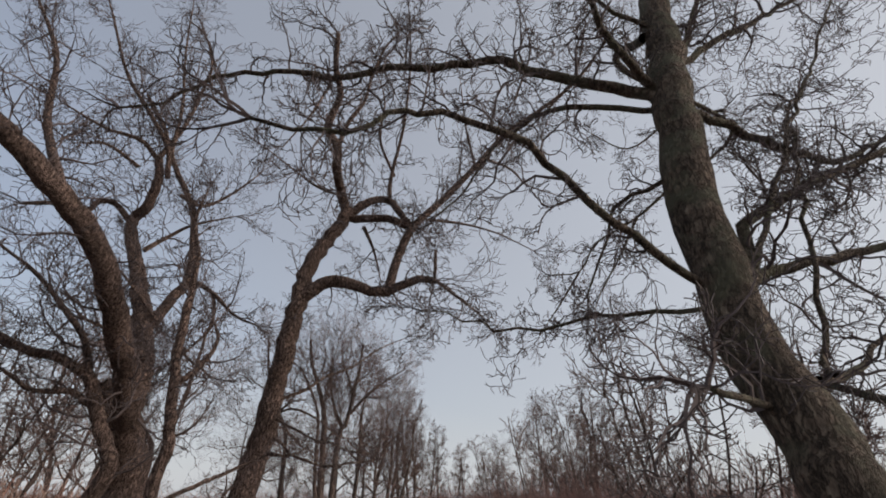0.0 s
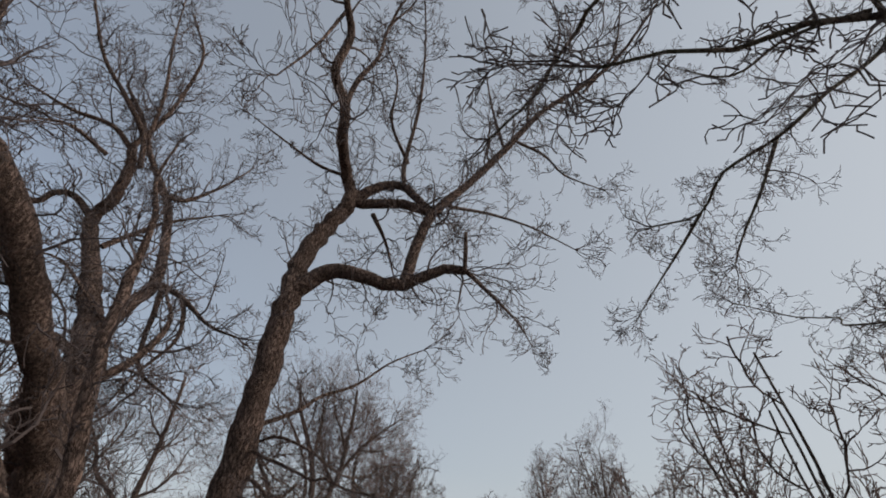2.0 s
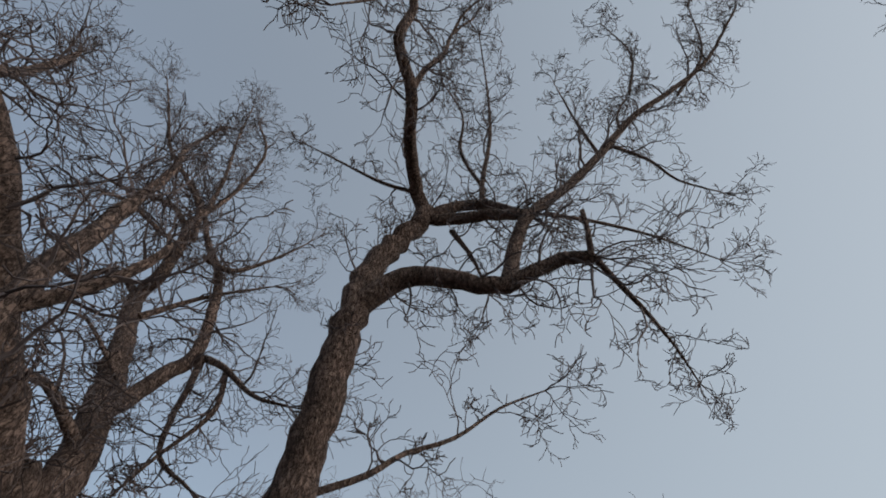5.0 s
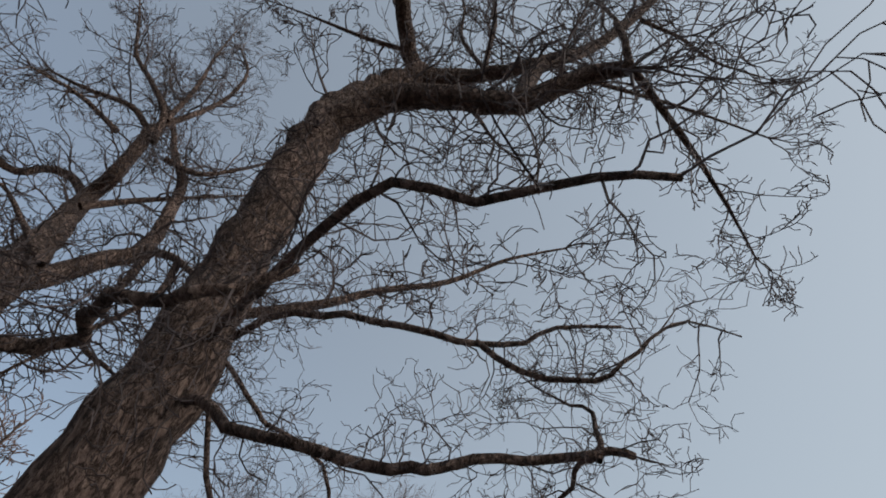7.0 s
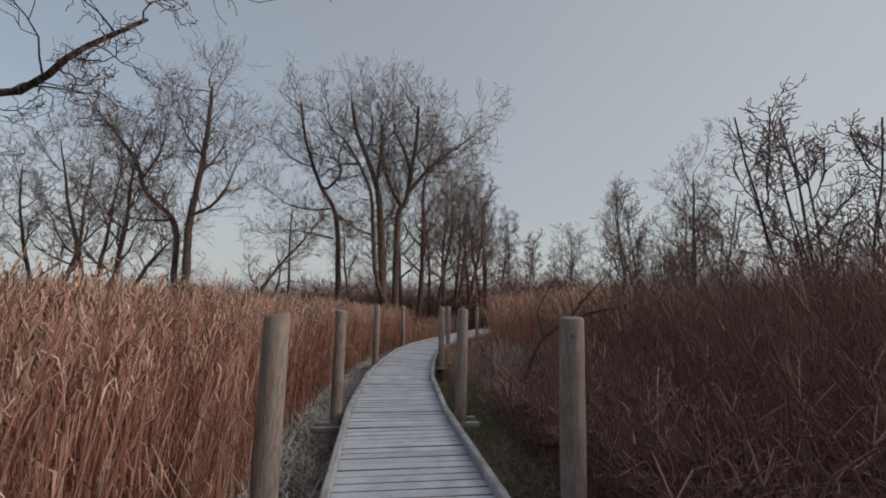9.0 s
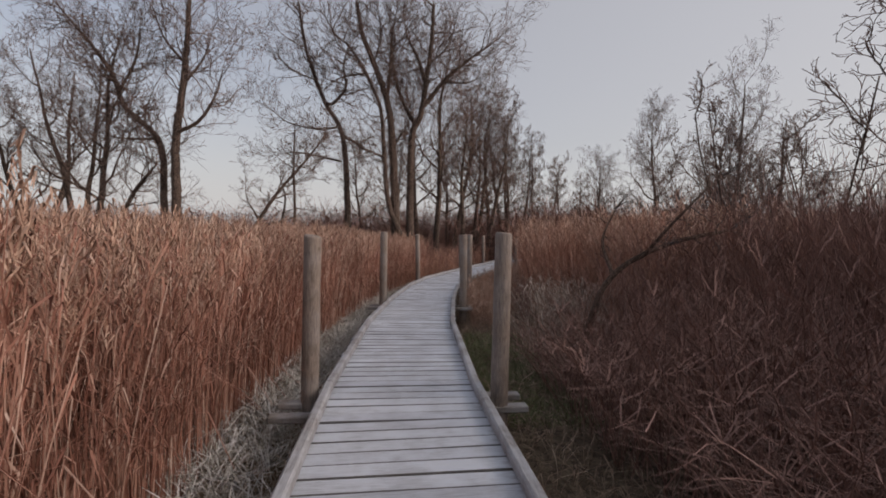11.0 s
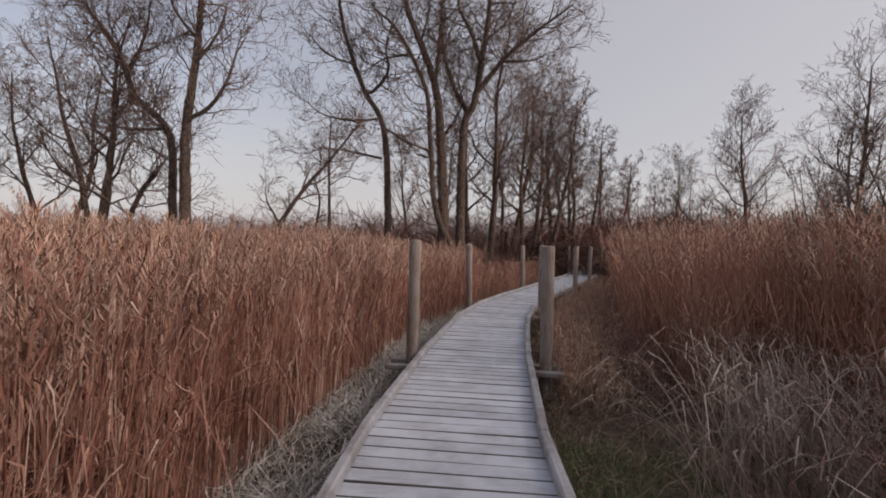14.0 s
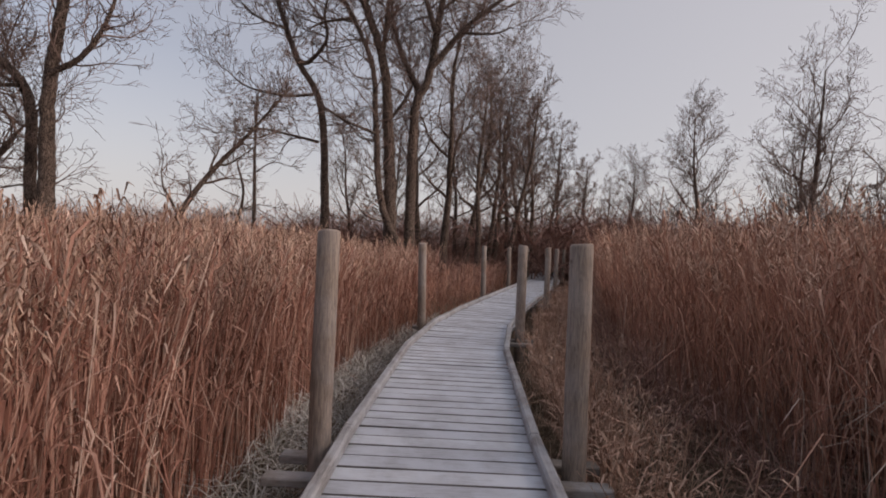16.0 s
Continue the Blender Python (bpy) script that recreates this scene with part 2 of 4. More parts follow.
def hero_tree(name, label, table, bark, seed, per_metre=6.0, reach=1.2, kids=(6, 4), up=0.10, skip=0.0, tip=0.0036, kink=0.5):
    """A bare tree from the courses of its trunk and limbs; the fine twigs grow on their own."""
    rng = random.Random(seed)
    base = table[0][3][0]
    root = thing(name, label, "tree", base)
    twigs = Tubes()
    for nm, r0, r1, pts in table:
        path = smooth_path(pts, 0.12, 0.006 if nm == "branch" else 0.011 if bark is BARK_MOSSY and nm == "limb" else r1 * 0.14, rng)
        m = len(path) - 1
        tb = Tubes()
        flare = nm == "trunk"
        radii = []
        for i, p in enumerate(path):
            f = i / m
            r = r0 + (r1 - r0) * f
            if flare:
                r *= 1 + 0.55 * max(0.0, 1 - (p.z - base[2]) / 0.9) ** 2
            if bark is BARK_FAR and nm != "trunk" and r1 > 0.012:
                r *= 0.3 + 0.7 * min(1.0, (1 - f) / 0.22)
            radii.append(r)
        tb.add(path, radii, 18 if r0 > 0.1 else 9, True, 0.10 if r0 > 0.05 else 0.08)
        part(nm, tb.mesh(nm, bark, True, base), root)
        if nm in ("stub",):
            continue
        total = sum((path[i + 1] - path[i]).length for i in range(m))
        start = 0.62 if flare else 0.12
        count = int(per_metre * total * (0.35 if flare else 2.5 if nm == "branch" else 1))
        for i in range(count):
            f = start + (1 - start) * (i + rng.random()) / count
            x = f * m
            k = min(int(x), m - 1)
            p = path[k].lerp(path[k + 1], x - k)
            if p.z < skip:
                continue
            t = (path[k + 1] - path[k]).normalized()
            side = rand_dir(rng)
            side = (side - t * side.dot(t)).normalized()
            d = (t * rng.uniform(0.2, 0.9) + side).normalized()
            if nm == "branch":
                sprout(twigs, rng, p, d, rng.uniform(0.14, 0.52), 0.0036, 2, 0.0, (5, 3), 0.68, 0.0013)
                continue
            rr_ = r0 + (r1 - r0) * f
            ln = reach * rng.uniform(0.35, 1.1) * (0.6 + 0.4 * min(1.0, rr_ / 0.045))
            sprout(twigs, rng, p, d, ln, min(0.5 * (r0 + (r1 - r0) * f), 0.005 + 0.012 * ln), 2, up, kids, kink, tip)
        t = (path[-1] - path[-3]).normalized()
        for i in range(0 if nm == "branch" else 4):
            sprout(twigs, rng, path[-1], (t + rand_dir(rng) * 0.5).normalized(), reach * (0.4 + 0.6 * min(1.0, r1 / 0.03)), min(r1, 0.012), 2, up, kids, 0.4, tip)
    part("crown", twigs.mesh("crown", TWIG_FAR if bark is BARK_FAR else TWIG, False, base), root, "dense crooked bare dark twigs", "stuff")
    return root


def far_tree_meshes(seed, height, stems, lean, spread, first, tip=0.007, limbs=15, wander=0.10, rise=0.07, kids=(4, 3)):
    """Meshes of a bare tree that is only seen from afar: its stems with their limbs, and its crown of twigs."""
    rng = random.Random(seed)
    stem_meshes, twigs = [], Tubes()
    for s in range(stems):
        tb = Tubes()
        ang = rng.uniform(0, 6.283) + s * 6.283 / stems
        off = 0.0 if s == 0 else rng.uniform(0.15, 0.4)
        h = height * (1 if s == 0 else rng.uniform(0.75, 0.97))
        p = Vector((math.cos(ang) * off, math.sin(ang) * off, -0.2))
        d = Vector((math.cos(ang) * lean, math.sin(ang) * lean, 1)).normalized()
        pts = [p.copy()]
        k = 14
        for i in range(k):
            d = (d + rand_dir(rng) * wander + Vector((0, 0, 0.06))).normalized()
            p = p + d * (h * 0.84 / k)
            pts.append(p.copy())
        r0 = 0.0115 * h + (0.03 if h > 6 else -0.040)
        radii = [r0 * (1 - 0.88 * (i / k) ** 0.9) + 0.008 for i in range(k + 1)]
        radii[0] *= 1.35
        tb.add(pts, radii, 9, True, 0.12)
        count = max(4, int(limbs / stems ** 0.6))
        for i in range(count):
            f = first + (1 - first) * (i + rng.random()) / count
            x = f * k
            j = min(int(x), k - 1)
            q = pts[j].lerp(pts[j + 1], x - j)
            t = (pts[j + 1] - pts[j]).normalized()
            az = i * 2.4 + rng.uniform(-0.5, 0.5)
            side = Vector((math.cos(az), math.sin(az), rng.uniform(0.0, 0.45)))
            dd = (t * 0.35 + side).normalized()
            ln = h * spread * rng.uniform(0.65, 1.15) * (1.02 - 0.42 * f)
            lp, lr = [q.copy()], [0.5 * radii[j]]
            for g in range(8):
                dd = (dd + rand_dir(rng) * 0.33 + Vector((0, 0, rise))).normalized()
                q = q + dd * (ln / 8)
                lp.append(q.copy())
                lr.append(max(0.010, 0.5 * radii[j] * (1 - 0.85 * (g + 1) / 8)))
            tb.add(lp, lr, 5, False)
            for g in range(8):
                ff = (0.2 + 0.8 * (g + rng.random()) / 8) * 8
                gj = min(int(ff), 7)
                w = lp[gj].lerp(lp[gj + 1], min(1.0, ff - gj))
                tt = (lp[gj + 1] - lp[gj]).normalized()
                sd = (tt * 0.6 + rand_dir(rng) * 0.9 + Vector((0, 0, 0.15))).normalized()
                sprout(twigs, rng, w, sd, ln * rng.uniform(0.3, 0.6), 0.45 * lr[gj] + 0.004, 2, 0.05, kids, 0.28, tip)
        stem_meshes.append(tb.mesh("stem", BARK_FAR))
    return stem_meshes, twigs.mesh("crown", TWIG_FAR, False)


def far_tree(name, label, meshes, x, y, turn, size, group="", tilt=(0, 0)):
    root = thing(name, label, "tree", (0, 0, 0), group)
    for me in meshes[0]:
        part("stem", me, root)
    part("crown", meshes[1], root, "", "stuff")
    root.matrix_world = pose(x, y, GZ, tilt[0], tilt[1], turn) @ Matrix.Diagonal((size, size, size, 1))
    return root


def box_mesh(name, sx, sy, sz, mat, bevel=0.006, seed=0, rough=0.0, side_mat=None):
    bm = bmesh.new()
    bmesh.ops.create_cube(bm, size=1)
    bmesh.ops.scale(bm, vec=(sx, sy, sz), verts=bm.verts)
    if bevel:
        bmesh.ops.bevel(bm, geom=bm.edges[:], offset=bevel, segments=1, affect="EDGES")
    if rough:
        rng = random.Random(seed)
        for v in bm.verts:
            v.co += Vector((rng.gauss(0, rough), rng.gauss(0, rough * 0.4), rng.gauss(0, rough * 0.4)))
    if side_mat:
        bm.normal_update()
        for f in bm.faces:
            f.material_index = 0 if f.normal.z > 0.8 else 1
    me = bpy.data.meshes.new(name)
    bm.to_mesh(me)
    bm.free()
    me.materials.append(mat)
    if side_mat:
        me.materials.append(side_mat)
    return me


def scatter_mesh(name, mat, templates, places, rng):
    """Many bent blades in one mesh. templates: (vertices, quads) pairs; places: x, y, z, turn, lean x, lean y, size, height."""
    vs, fs, base = [], [], 0
    pick = rng.integers(0, len(templates), len(places))
    for k, (tv, tf) in enumerate(templates):
        p = places[pick == k]
        if not len(p):
            continue
        c, s = np.cos(p[:, 3])[:, None], np.sin(p[:, 3])[:, None]
        x, y, z = tv[:, 0][None] * p[:, 6][:, None], tv[:, 1][None] * p[:, 6][:, None], tv[:, 2][None] * p[:, 7][:, None]
        bend = (z ** 1.5) / np.maximum(p[:, 7][:, None], 0.01) ** 0.5
        X = p[:, 0][:, None] + x * c - y * s + p[:, 4][:, None] * bend
        Y = p[:, 1][:, None] + x * s + y * c + p[:, 5][:, None] * bend
        Z = p[:, 2][:, None] + z
        v = np.stack([X, Y, Z], -1).reshape(-1, 3)
        f = (tf[None] + (np.arange(len(p)) * len(tv))[:, None, None] + base).reshape(-1, 4)
        vs.append(v)
        fs.append(f)
        base += len(v)
    v, f = np.concatenate(vs), np.concatenate(fs)
    me = bpy.data.meshes.new(name)
    me.vertices.add(len(v))
    me.vertices.foreach_set("co", v.astype(np.float32).ravel())
    me.loops.add(f.size)
    me.loops.foreach_set("vertex_index", f.astype(np.int32).ravel())
    me.polygons.add(len(f))
    me.polygons.foreach_set("loop_start", np.arange(0, f.size, 4, dtype=np.int32))
    me.update(calc_edges=True)
    me.materials.append(mat)
    return me


def ribbon(pts, widths, cross=True):
    """Quads of a bent strip, crossed by a second one so that it has body."""
    v, f = [], []
    for ax in ((1, 0), (0, 1)) if cross else ((1, 0),):
        o = len(v)
        for (x, y, z), w in zip(pts, widths):
            v += [(x - ax[0] * w, y - ax[1] * w, z), (x + ax[0] * w, y + ax[1] * w, z)]
        for i in range(len(pts) - 1):
            q = o + 2 * i
            f.append((q, q + 1, q + 3, q + 2))
    return v, f


def join(*pieces):
    v, f = [], []
    for pv, pf in pieces:
        o = len(v)
        v += pv
        f += [tuple(i + o for i in q) for q in pf]
    return np.array(v, float), np.array(f, int)


# ---- the ground ----
GZ = -0.42


def edge_x(y, side):
    """How far the boardwalk's line lies across at y."""
    ys = [p[1] for p in LINE]
    return float(np.interp(y, ys, [p[0] for p in LINE])) + side


LINE = [(2.6, -3.0), (1.75, 4.7), (1.05, 10.5), (0.62, 15.8), (-0.08, 19.6), (-0.48, 22.7), (-0.66, 28.2), (-0.15, 32.0), (1.4, 38.5), (2.75, 45.0), (3.2, 54.0), (2.0, 66.0)]


def ground():
    bm = bmesh.new()
    xs = sorted(set([-900, -300, -120, -60, -40] + list(np.arange(-30, 30.1, 1.0)) + [40, 60, 120, 300, 900]))
    ys = sorted(set([-900, -200, -60, -20] + list(np.arange(-10, 66, 1.0)) + [75, 100, 150, 300, 900, 2500]))
    grid = [[bm.verts.new((x, y, GZ + (0.09 * noise.noise(Vector((x * 0.35, y * 0.35, 3))) if abs(x) < 40 else 0.0))) for x in xs] for y in ys]
    for j in range(len(ys) - 1):
        for i in range(len(xs) - 1):
            bm.faces.new((grid[j][i], grid[j][i + 1], grid[j + 1][i + 1], grid[j + 1][i]))
    me = bpy.data.meshes.new("ground")
    bm.to_mesh(me)
    bm.free()
    me.materials.append(GROUND)
    me.polygons.foreach_set("use_smooth", [True] * len(me.polygons))
    return tagged(new("ground", me), "dark damp marsh soil with withered litter", "ground", "", "structure")


ground()

# ---- the boardwalk ----
boardwalk = thing("boardwalk", "weathered grey plank boardwalk with low kerb rails, winding through reeds", "boardwalk", (0, 0, 0), "", "structure")
line = smooth_path([(x, y, 0) for x, y in LINE], 0.05)
arc = [0.0]
for i in range(len(line) - 1):
    arc.append(arc[-1] + (line[i + 1] - line[i]).length)


def on_line(s):
    k = min(int(np.searchsorted(arc, s)), len(line) - 1)
    k = max(k, 1)
    f = (s - arc[k - 1]) / max(arc[k] - arc[k - 1], 1e-6)
    return line[k - 1].lerp(line[k], f), (line[k] - line[k - 1]).normalized()


def arc_at(y):
    return float(np.interp(y, [p.y for p in line], arc))


HALF = 0.70
rngp = random.Random(5)
kerb_ys = [-3, 1, 4.7, 10.5, 15.8, 19.6, 22.7, 25.3, 28.2, 30.2, 32, 35.2, 38.5, 41.5, 45, 49.5, 54, 60, 65]
for a, b in zip(kerb_ys, kerb_ys[1:]):
    pa, ta = on_line(arc_at(a))
    pb, tb_ = on_line(arc_at(b))
    for side in (-1, 1):
        q0 = pa + Vector((ta.y, -ta.x, 0)) * side * (HALF - 0.045)
        q1 = pb + Vector((tb_.y, -tb_.x, 0)) * side * (HALF - 0.045)
        d = q1 - q0
        me = box_mesh("kerb_rail", d.length + 0.01, 0.075, 0.085, KERB, 0.014)
        ob = part("kerb_rail", me, boardwalk, "grey rounded timber kerb rail")
        c = (q0 + q1) / 2
        ob.matrix_local = pose(c.x, c.y, 0.046 + rngp.uniform(0, 0.006), 0, 0, math.degrees(math.atan2(d.y, d.x)))
        s0 = pa + Vector((ta.y, -ta.x, 0)) * side * 0.42
        s1 = pb + Vector((tb_.y, -tb_.x, 0)) * side * 0.42
        d = s1 - s0
        ob = part("stringer", box_mesh("stringer", d.length, 0.07, 0.14, BEAM, 0.008), boardwalk)
        c = (s0 + s1) / 2
        ob.matrix_local = pose(c.x, c.y, -0.112, 0, 0, math.degrees(math.atan2(d.y, d.x)))

# ---- posts beside the boardwalk ----
def post_mesh(seed, height=1.86, r=0.075):
    rng = random.Random(seed)
    tb = Tubes()
    k = 12
    pts = [Vector((0, 0, -0.1 + (height + 0.1) * i / k)) for i in range(k)]
    pts += [Vector((0, 0, height - 0.02)), Vector((0, 0, height - 0.004)), Vector((0, 0, height))]
    radii = [r * (1.02 - 0.04 * i / k) for i in range(k)] + [r * 0.985, r * 0.93, r * 0.80]
    tb.add(pts, radii, 16, True, 0.07)
    slope = rng.uniform(0.05, 0.22)
    tb.v = [(x, y, z + (slope * x if z > height - 0.03 else 0.0)) for x, y, z in tb.v]
    return tb.mesh("shaft", POST)


post_meshes = [post_mesh(i) for i in range(4)]


def post(x, y, top, k, lean=(0, 0)):
    root = thing("wooden_post", "round weathered grey-brown timber post beside the boardwalk", "post", (x, y, GZ), "posts along the boardwalk")
    root.rotation_euler = (radians(lean[0]), radians(lean[1]), k * 1.3)
    root.scale = (1, 1, (top - GZ) / 1.86)
    part("shaft", post_meshes[k % 4], root)


POSTS = [(-0.31, 15.75, 1.40), (1.44, 15.95, 1.40), (-0.87, 19.38, 1.38), (0.77, 19.50, 1.42), (-1.40, 25.0, 1.45), (0.25, 25.05, 1.42),
         (-1.38, 30.35, 1.42), (0.27, 29.45, 1.43), (-0.25, 35.6, 1.42), (1.40, 34.6, 1.43), (0.75, 40.2, 1.42), (2.35, 39.3, 1.42), (1.95, 45.0, 1.42), (3.5, 44.4, 1.42), (2.35, 50.0, 1.42), (3.95, 49.5, 1.42)]
for k, (x, y, top) in enumerate(POSTS):
    post(x, y, top, k, (rngp.uniform(-1.2, 1.2), rngp.uniform(-1.2, 1.2)))
for k in range(0, len(POSTS), 2):
    (xa, ya, _), (xb, yb, _) = POSTS[k], POSTS[k + 1]
    for x, y, side in ((xa, ya, -1), (xb, yb, 1)):
        c, t = on_line(arc_at(y))
        nrm = Vector((t.y, -t.x, 0)) * side
        for dy in (-0.16, 0.14):
            ob = part("cross_beam", box_mesh("cross_beam", 0.62, 0.11, 0.055, BEAM, 0.008, k), boardwalk, "short grey bearer end jutting out")
            q = c + nrm * (HALF + 0.06) + t * dy
            ob.matrix_local = pose(q.x, q.y, -0.085, 0, 0, math.degrees(math.atan2(nrm.y, nrm.x)))
        ob = part("pile", box_mesh("pile", 0.1, 0.1, 0.4, BEAM, 0.01), boardwalk)
        q = c + nrm * (HALF - 0.1)
        ob.matrix_local = pose(q.x, q.y, -0.31, 0, 0, 20)

# ---- the trees that the walk passes ----
main_limbs = []
limb(main_limbs, "trunk", 0.22, 0.115, (-0.85, 12.45, -0.45), (-0.73, 12.44, 0.40), (-0.55, 12.42, 1.60), (-0.38, 12.40, 2.60), (-0.27, 12.29, 3.60), (-0.15, 12.16, 4.70), (-0.06, 12.20, 5.35), (0.05, 12.24, 5.70), (0.28, 12.30, 6.12), (0.46, 12.35, 6.65))
limb(main_limbs, "limb", 0.1, 0.035, (0.46, 12.35, 6.58), (0.33, 12.18, 6.87), (0.31, 11.58, 6.96), (0.41, 10.88, 6.90), (0.35, 10.28, 6.82), (0.51, 10.07, 7.29), (0.45, 9.77, 7.50), (0.44, 9.57, 8.09))
limb(main_limbs, "limb", 0.09, 0.06, (0.48, 12.38, 6.58), (0.85, 12.50, 7.00), (1.20, 12.55, 7.08), (1.42, 12.40, 6.70), (1.68, 12.24, 6.30))
limb(main_limbs, "limb", 0.08, 0.07, (0.46, 12.35, 6.50), (0.85, 12.40, 6.52), (1.25, 12.35, 6.50), (1.68, 12.22, 6.24))
limb(main_limbs, "limb", 0.12, 0.06, (-0.12, 12.16, 4.68), (0.20, 12.08, 4.93), (0.45, 12.06, 5.02), (0.75, 12.06, 4.95), (1.05, 12.08, 4.85), (1.33, 12.10, 4.87), (1.60, 12.05, 4.98), (1.85, 12.00, 5.06), (2.14, 11.94, 5.02))
limb(main_limbs, "stub", 0.032, 0.026, (2.12, 11.92, 5.00), (2.13, 11.80, 5.22), (2.12, 11.73, 5.50))
limb(main_limbs, "limb", 0.085, 0.02, (1.33, 12.10, 4.88), (1.46, 12.15, 5.50), (1.70, 12.20, 6.21), (2.29, 12.32, 7.00), (2.94, 12.24, 7.80), (3.60, 12.05, 8.60), (4.31, 11.90, 9.15), (5.19, 11.66, 9.95), (6.10, 11.15, 11.20))
limb(main_limbs, "limb", 0.035, 0.008, (2.14, 11.94, 5.02), (2.45, 12.30, 4.97), (2.75, 12.65, 4.92), (3.08, 13.08, 4.86), (3.36, 13.50, 4.72))
limb(main_limbs, "limb", 0.045, 0.012, (1.22, 12.55, 7.06), (1.21, 12.57, 7.68), (1.42, 12.36, 9.07), (1.48, 12.15, 10.90), (1.39, 11.35, 11.75))
limb(main_limbs, "limb", 0.035, 0.01, (1.26, 12.77, 7.86), (0.92, 12.47, 8.62), (0.97, 12.16, 9.49), (0.62, 11.86, 10.46))
limb(main_limbs, "limb", 0.045, 0.012, (0.41, 10.88, 6.90), (0.54, 10.79, 7.42), (0.78, 10.72, 7.85), (0.90, 10.65, 8.60), (1.23, 10.56, 9.12))
limb(main_limbs, "limb", 0.03, 0.008, (3.39, 12.20, 8.45), (3.48, 12.13, 8.97), (3.86, 12.05, 9.67))
limb(main_limbs, "limb", 0.03, 0.01, (3.18, 12.25, 8.02), (3.74, 12.50, 7.99), (4.13, 12.75, 7.79), (4.86, 13.00, 7.74))
limb(main_limbs, "limb", 0.03, 0.01, (1.99, 12.44, 6.58), (2.74, 12.70, 6.68), (3.46, 12.94, 6.64), (4.25, 13.20, 6.42))
limb(main_limbs, "limb", 0.04, 0.01, (0.77, 12.48, 6.37), (1.00, 12.53, 5.88), (1.16, 12.59, 5.31))
limb(main_limbs, "branch", 0.022, 0.008, (-0.37, 12.46, 2.88), (0.27, 11.80, 2.56), (0.57, 11.49, 2.40), (0.75, 11.37, 2.37), (0.92, 11.38, 2.30), (1.14, 11.31, 2.25), (1.30, 11.31, 2.23))
limb(main_limbs, "branch", 0.02, 0.006, (-0.44, 12.56, 2.83), (-0.03, 12.36, 2.97), (0.26, 12.25, 2.87), (0.54, 12.14, 2.72), (0.78, 12.03, 2.53), (0.93, 12.06, 2.52), (1.08, 12.08, 2.53), (1.20, 12.11, 2.62), (1.44, 12.14, 2.65))
limb(main_limbs, "branch", 0.011, 0.003, (0.92, 12.02, 2.49), (1.05, 12.01, 2.37), (1.18, 12.00, 2.32), (1.30, 12.00, 2.33), (1.40, 11.99, 2.40), (1.51, 12.04, 2.53), (1.66, 12.09, 2.63), (1.83, 12.14, 2.59))
limb(main_limbs, "branch", 0.022, 0.013, (-0.47, 12.56, 2.68), (-0.09, 12.30, 2.48), (0.09, 12.20, 2.32), (0.24, 12.16, 2.26), (0.46, 12.14, 2.20), (0.59, 12.16, 2.16), (0.72, 12.17, 2.16), (0.81, 12.19, 2.17), (0.98, 12.23, 2.22), (1.13, 12.26, 2.22), (1.33, 12.29, 2.27), (1.40, 12.31, 2.26))
limb(main_limbs, "branch", 0.012, 0.003, (1.28, 12.28, 2.23), (1.33, 12.35, 2.39), (1.31, 12.42, 2.52), (1.22, 12.48, 2.59), (1.11, 12.54, 2.76))
limb(main_limbs, "branch", 0.012, 0.003, (1.28, 12.29, 2.25), (1.26, 12.40, 2.29), (1.23, 12.51, 2.28), (1.16, 12.62, 2.26), (1.05, 12.73, 2.32), (0.89, 12.84, 2.33))
limb(main_limbs, "branch", 0.014, 0.004, (-0.52, 12.66, 2.57), (-0.36, 12.51, 2.94), (0.01, 12.55, 2.60), (0.03, 12.60, 2.59), (0.30, 12.65, 2.43), (0.35, 12.72, 2.26), (0.40, 12.81, 2.15), (0.47, 12.89, 2.05), (0.68, 12.94, 2.11))
limb(main_limbs, "branch", 0.016, 0.005, (-0.64, 12.67, 2.23), (-0.30, 12.51, 2.71), (-0.10, 12.55, 2.34), (-0.00, 12.63, 2.16), (0.13, 12.71, 2.09), (0.15, 12.78, 1.98), (0.26, 12.84, 1.98))
limb(main_limbs, "branch", 0.026, 0.006, (-0.98, 12.89, 1.47), (-0.84, 13.25, 1.92), (-0.76, 13.85, 2.11), (-0.70, 14.39, 2.10), (-0.46, 14.35, 2.15), (-0.33, 14.34, 2.23), (-0.20, 14.40, 2.35))
limb(main_limbs, "branch", 0.014, 0.004, (-0.76, 13.85, 2.11), (-0.41, 14.00, 2.35), (-0.11, 14.15, 2.45), (0.29, 14.25, 2.39))
limb(main_limbs, "branch", 0.014, 0.004, (-0.84, 13.35, 1.97), (-0.51, 13.55, 2.41), (-0.21, 13.66, 2.66), (0.14, 13.85, 2.70))
limb(main_limbs, "limb", 0.03, 0.01, (3.85, 12.05, 9.62), (4.24, 11.76, 11.00), (3.99, 11.47, 12.37))
limb(main_limbs, "limb", 0.03, 0.01, (4.48, 11.96, 9.19), (5.14, 11.58, 10.08), (5.55, 11.19, 11.94))
limb(main_limbs, "limb", 0.03, 0.008, (2.94, 12.30, 7.85), (2.74, 12.07, 8.69), (2.61, 11.86, 9.91))
limb(main_limbs, "limb", 0.03, 0.008, (0.33, 12.18, 6.87), (-0.10, 12.05, 6.94), (-0.66, 11.90, 7.29), (-1.21, 11.77, 7.67))
limb(main_limbs, "limb", 0.025, 0.008, (0.42, 9.92, 7.58), (0.20, 9.86, 6.66), (-0.08, 9.78, 5.91))
limb(main_limbs, "limb", 0.025, 0.008, (0.90, 10.65, 8.61), (1.10, 10.45, 9.03), (1.63, 10.26, 9.73))
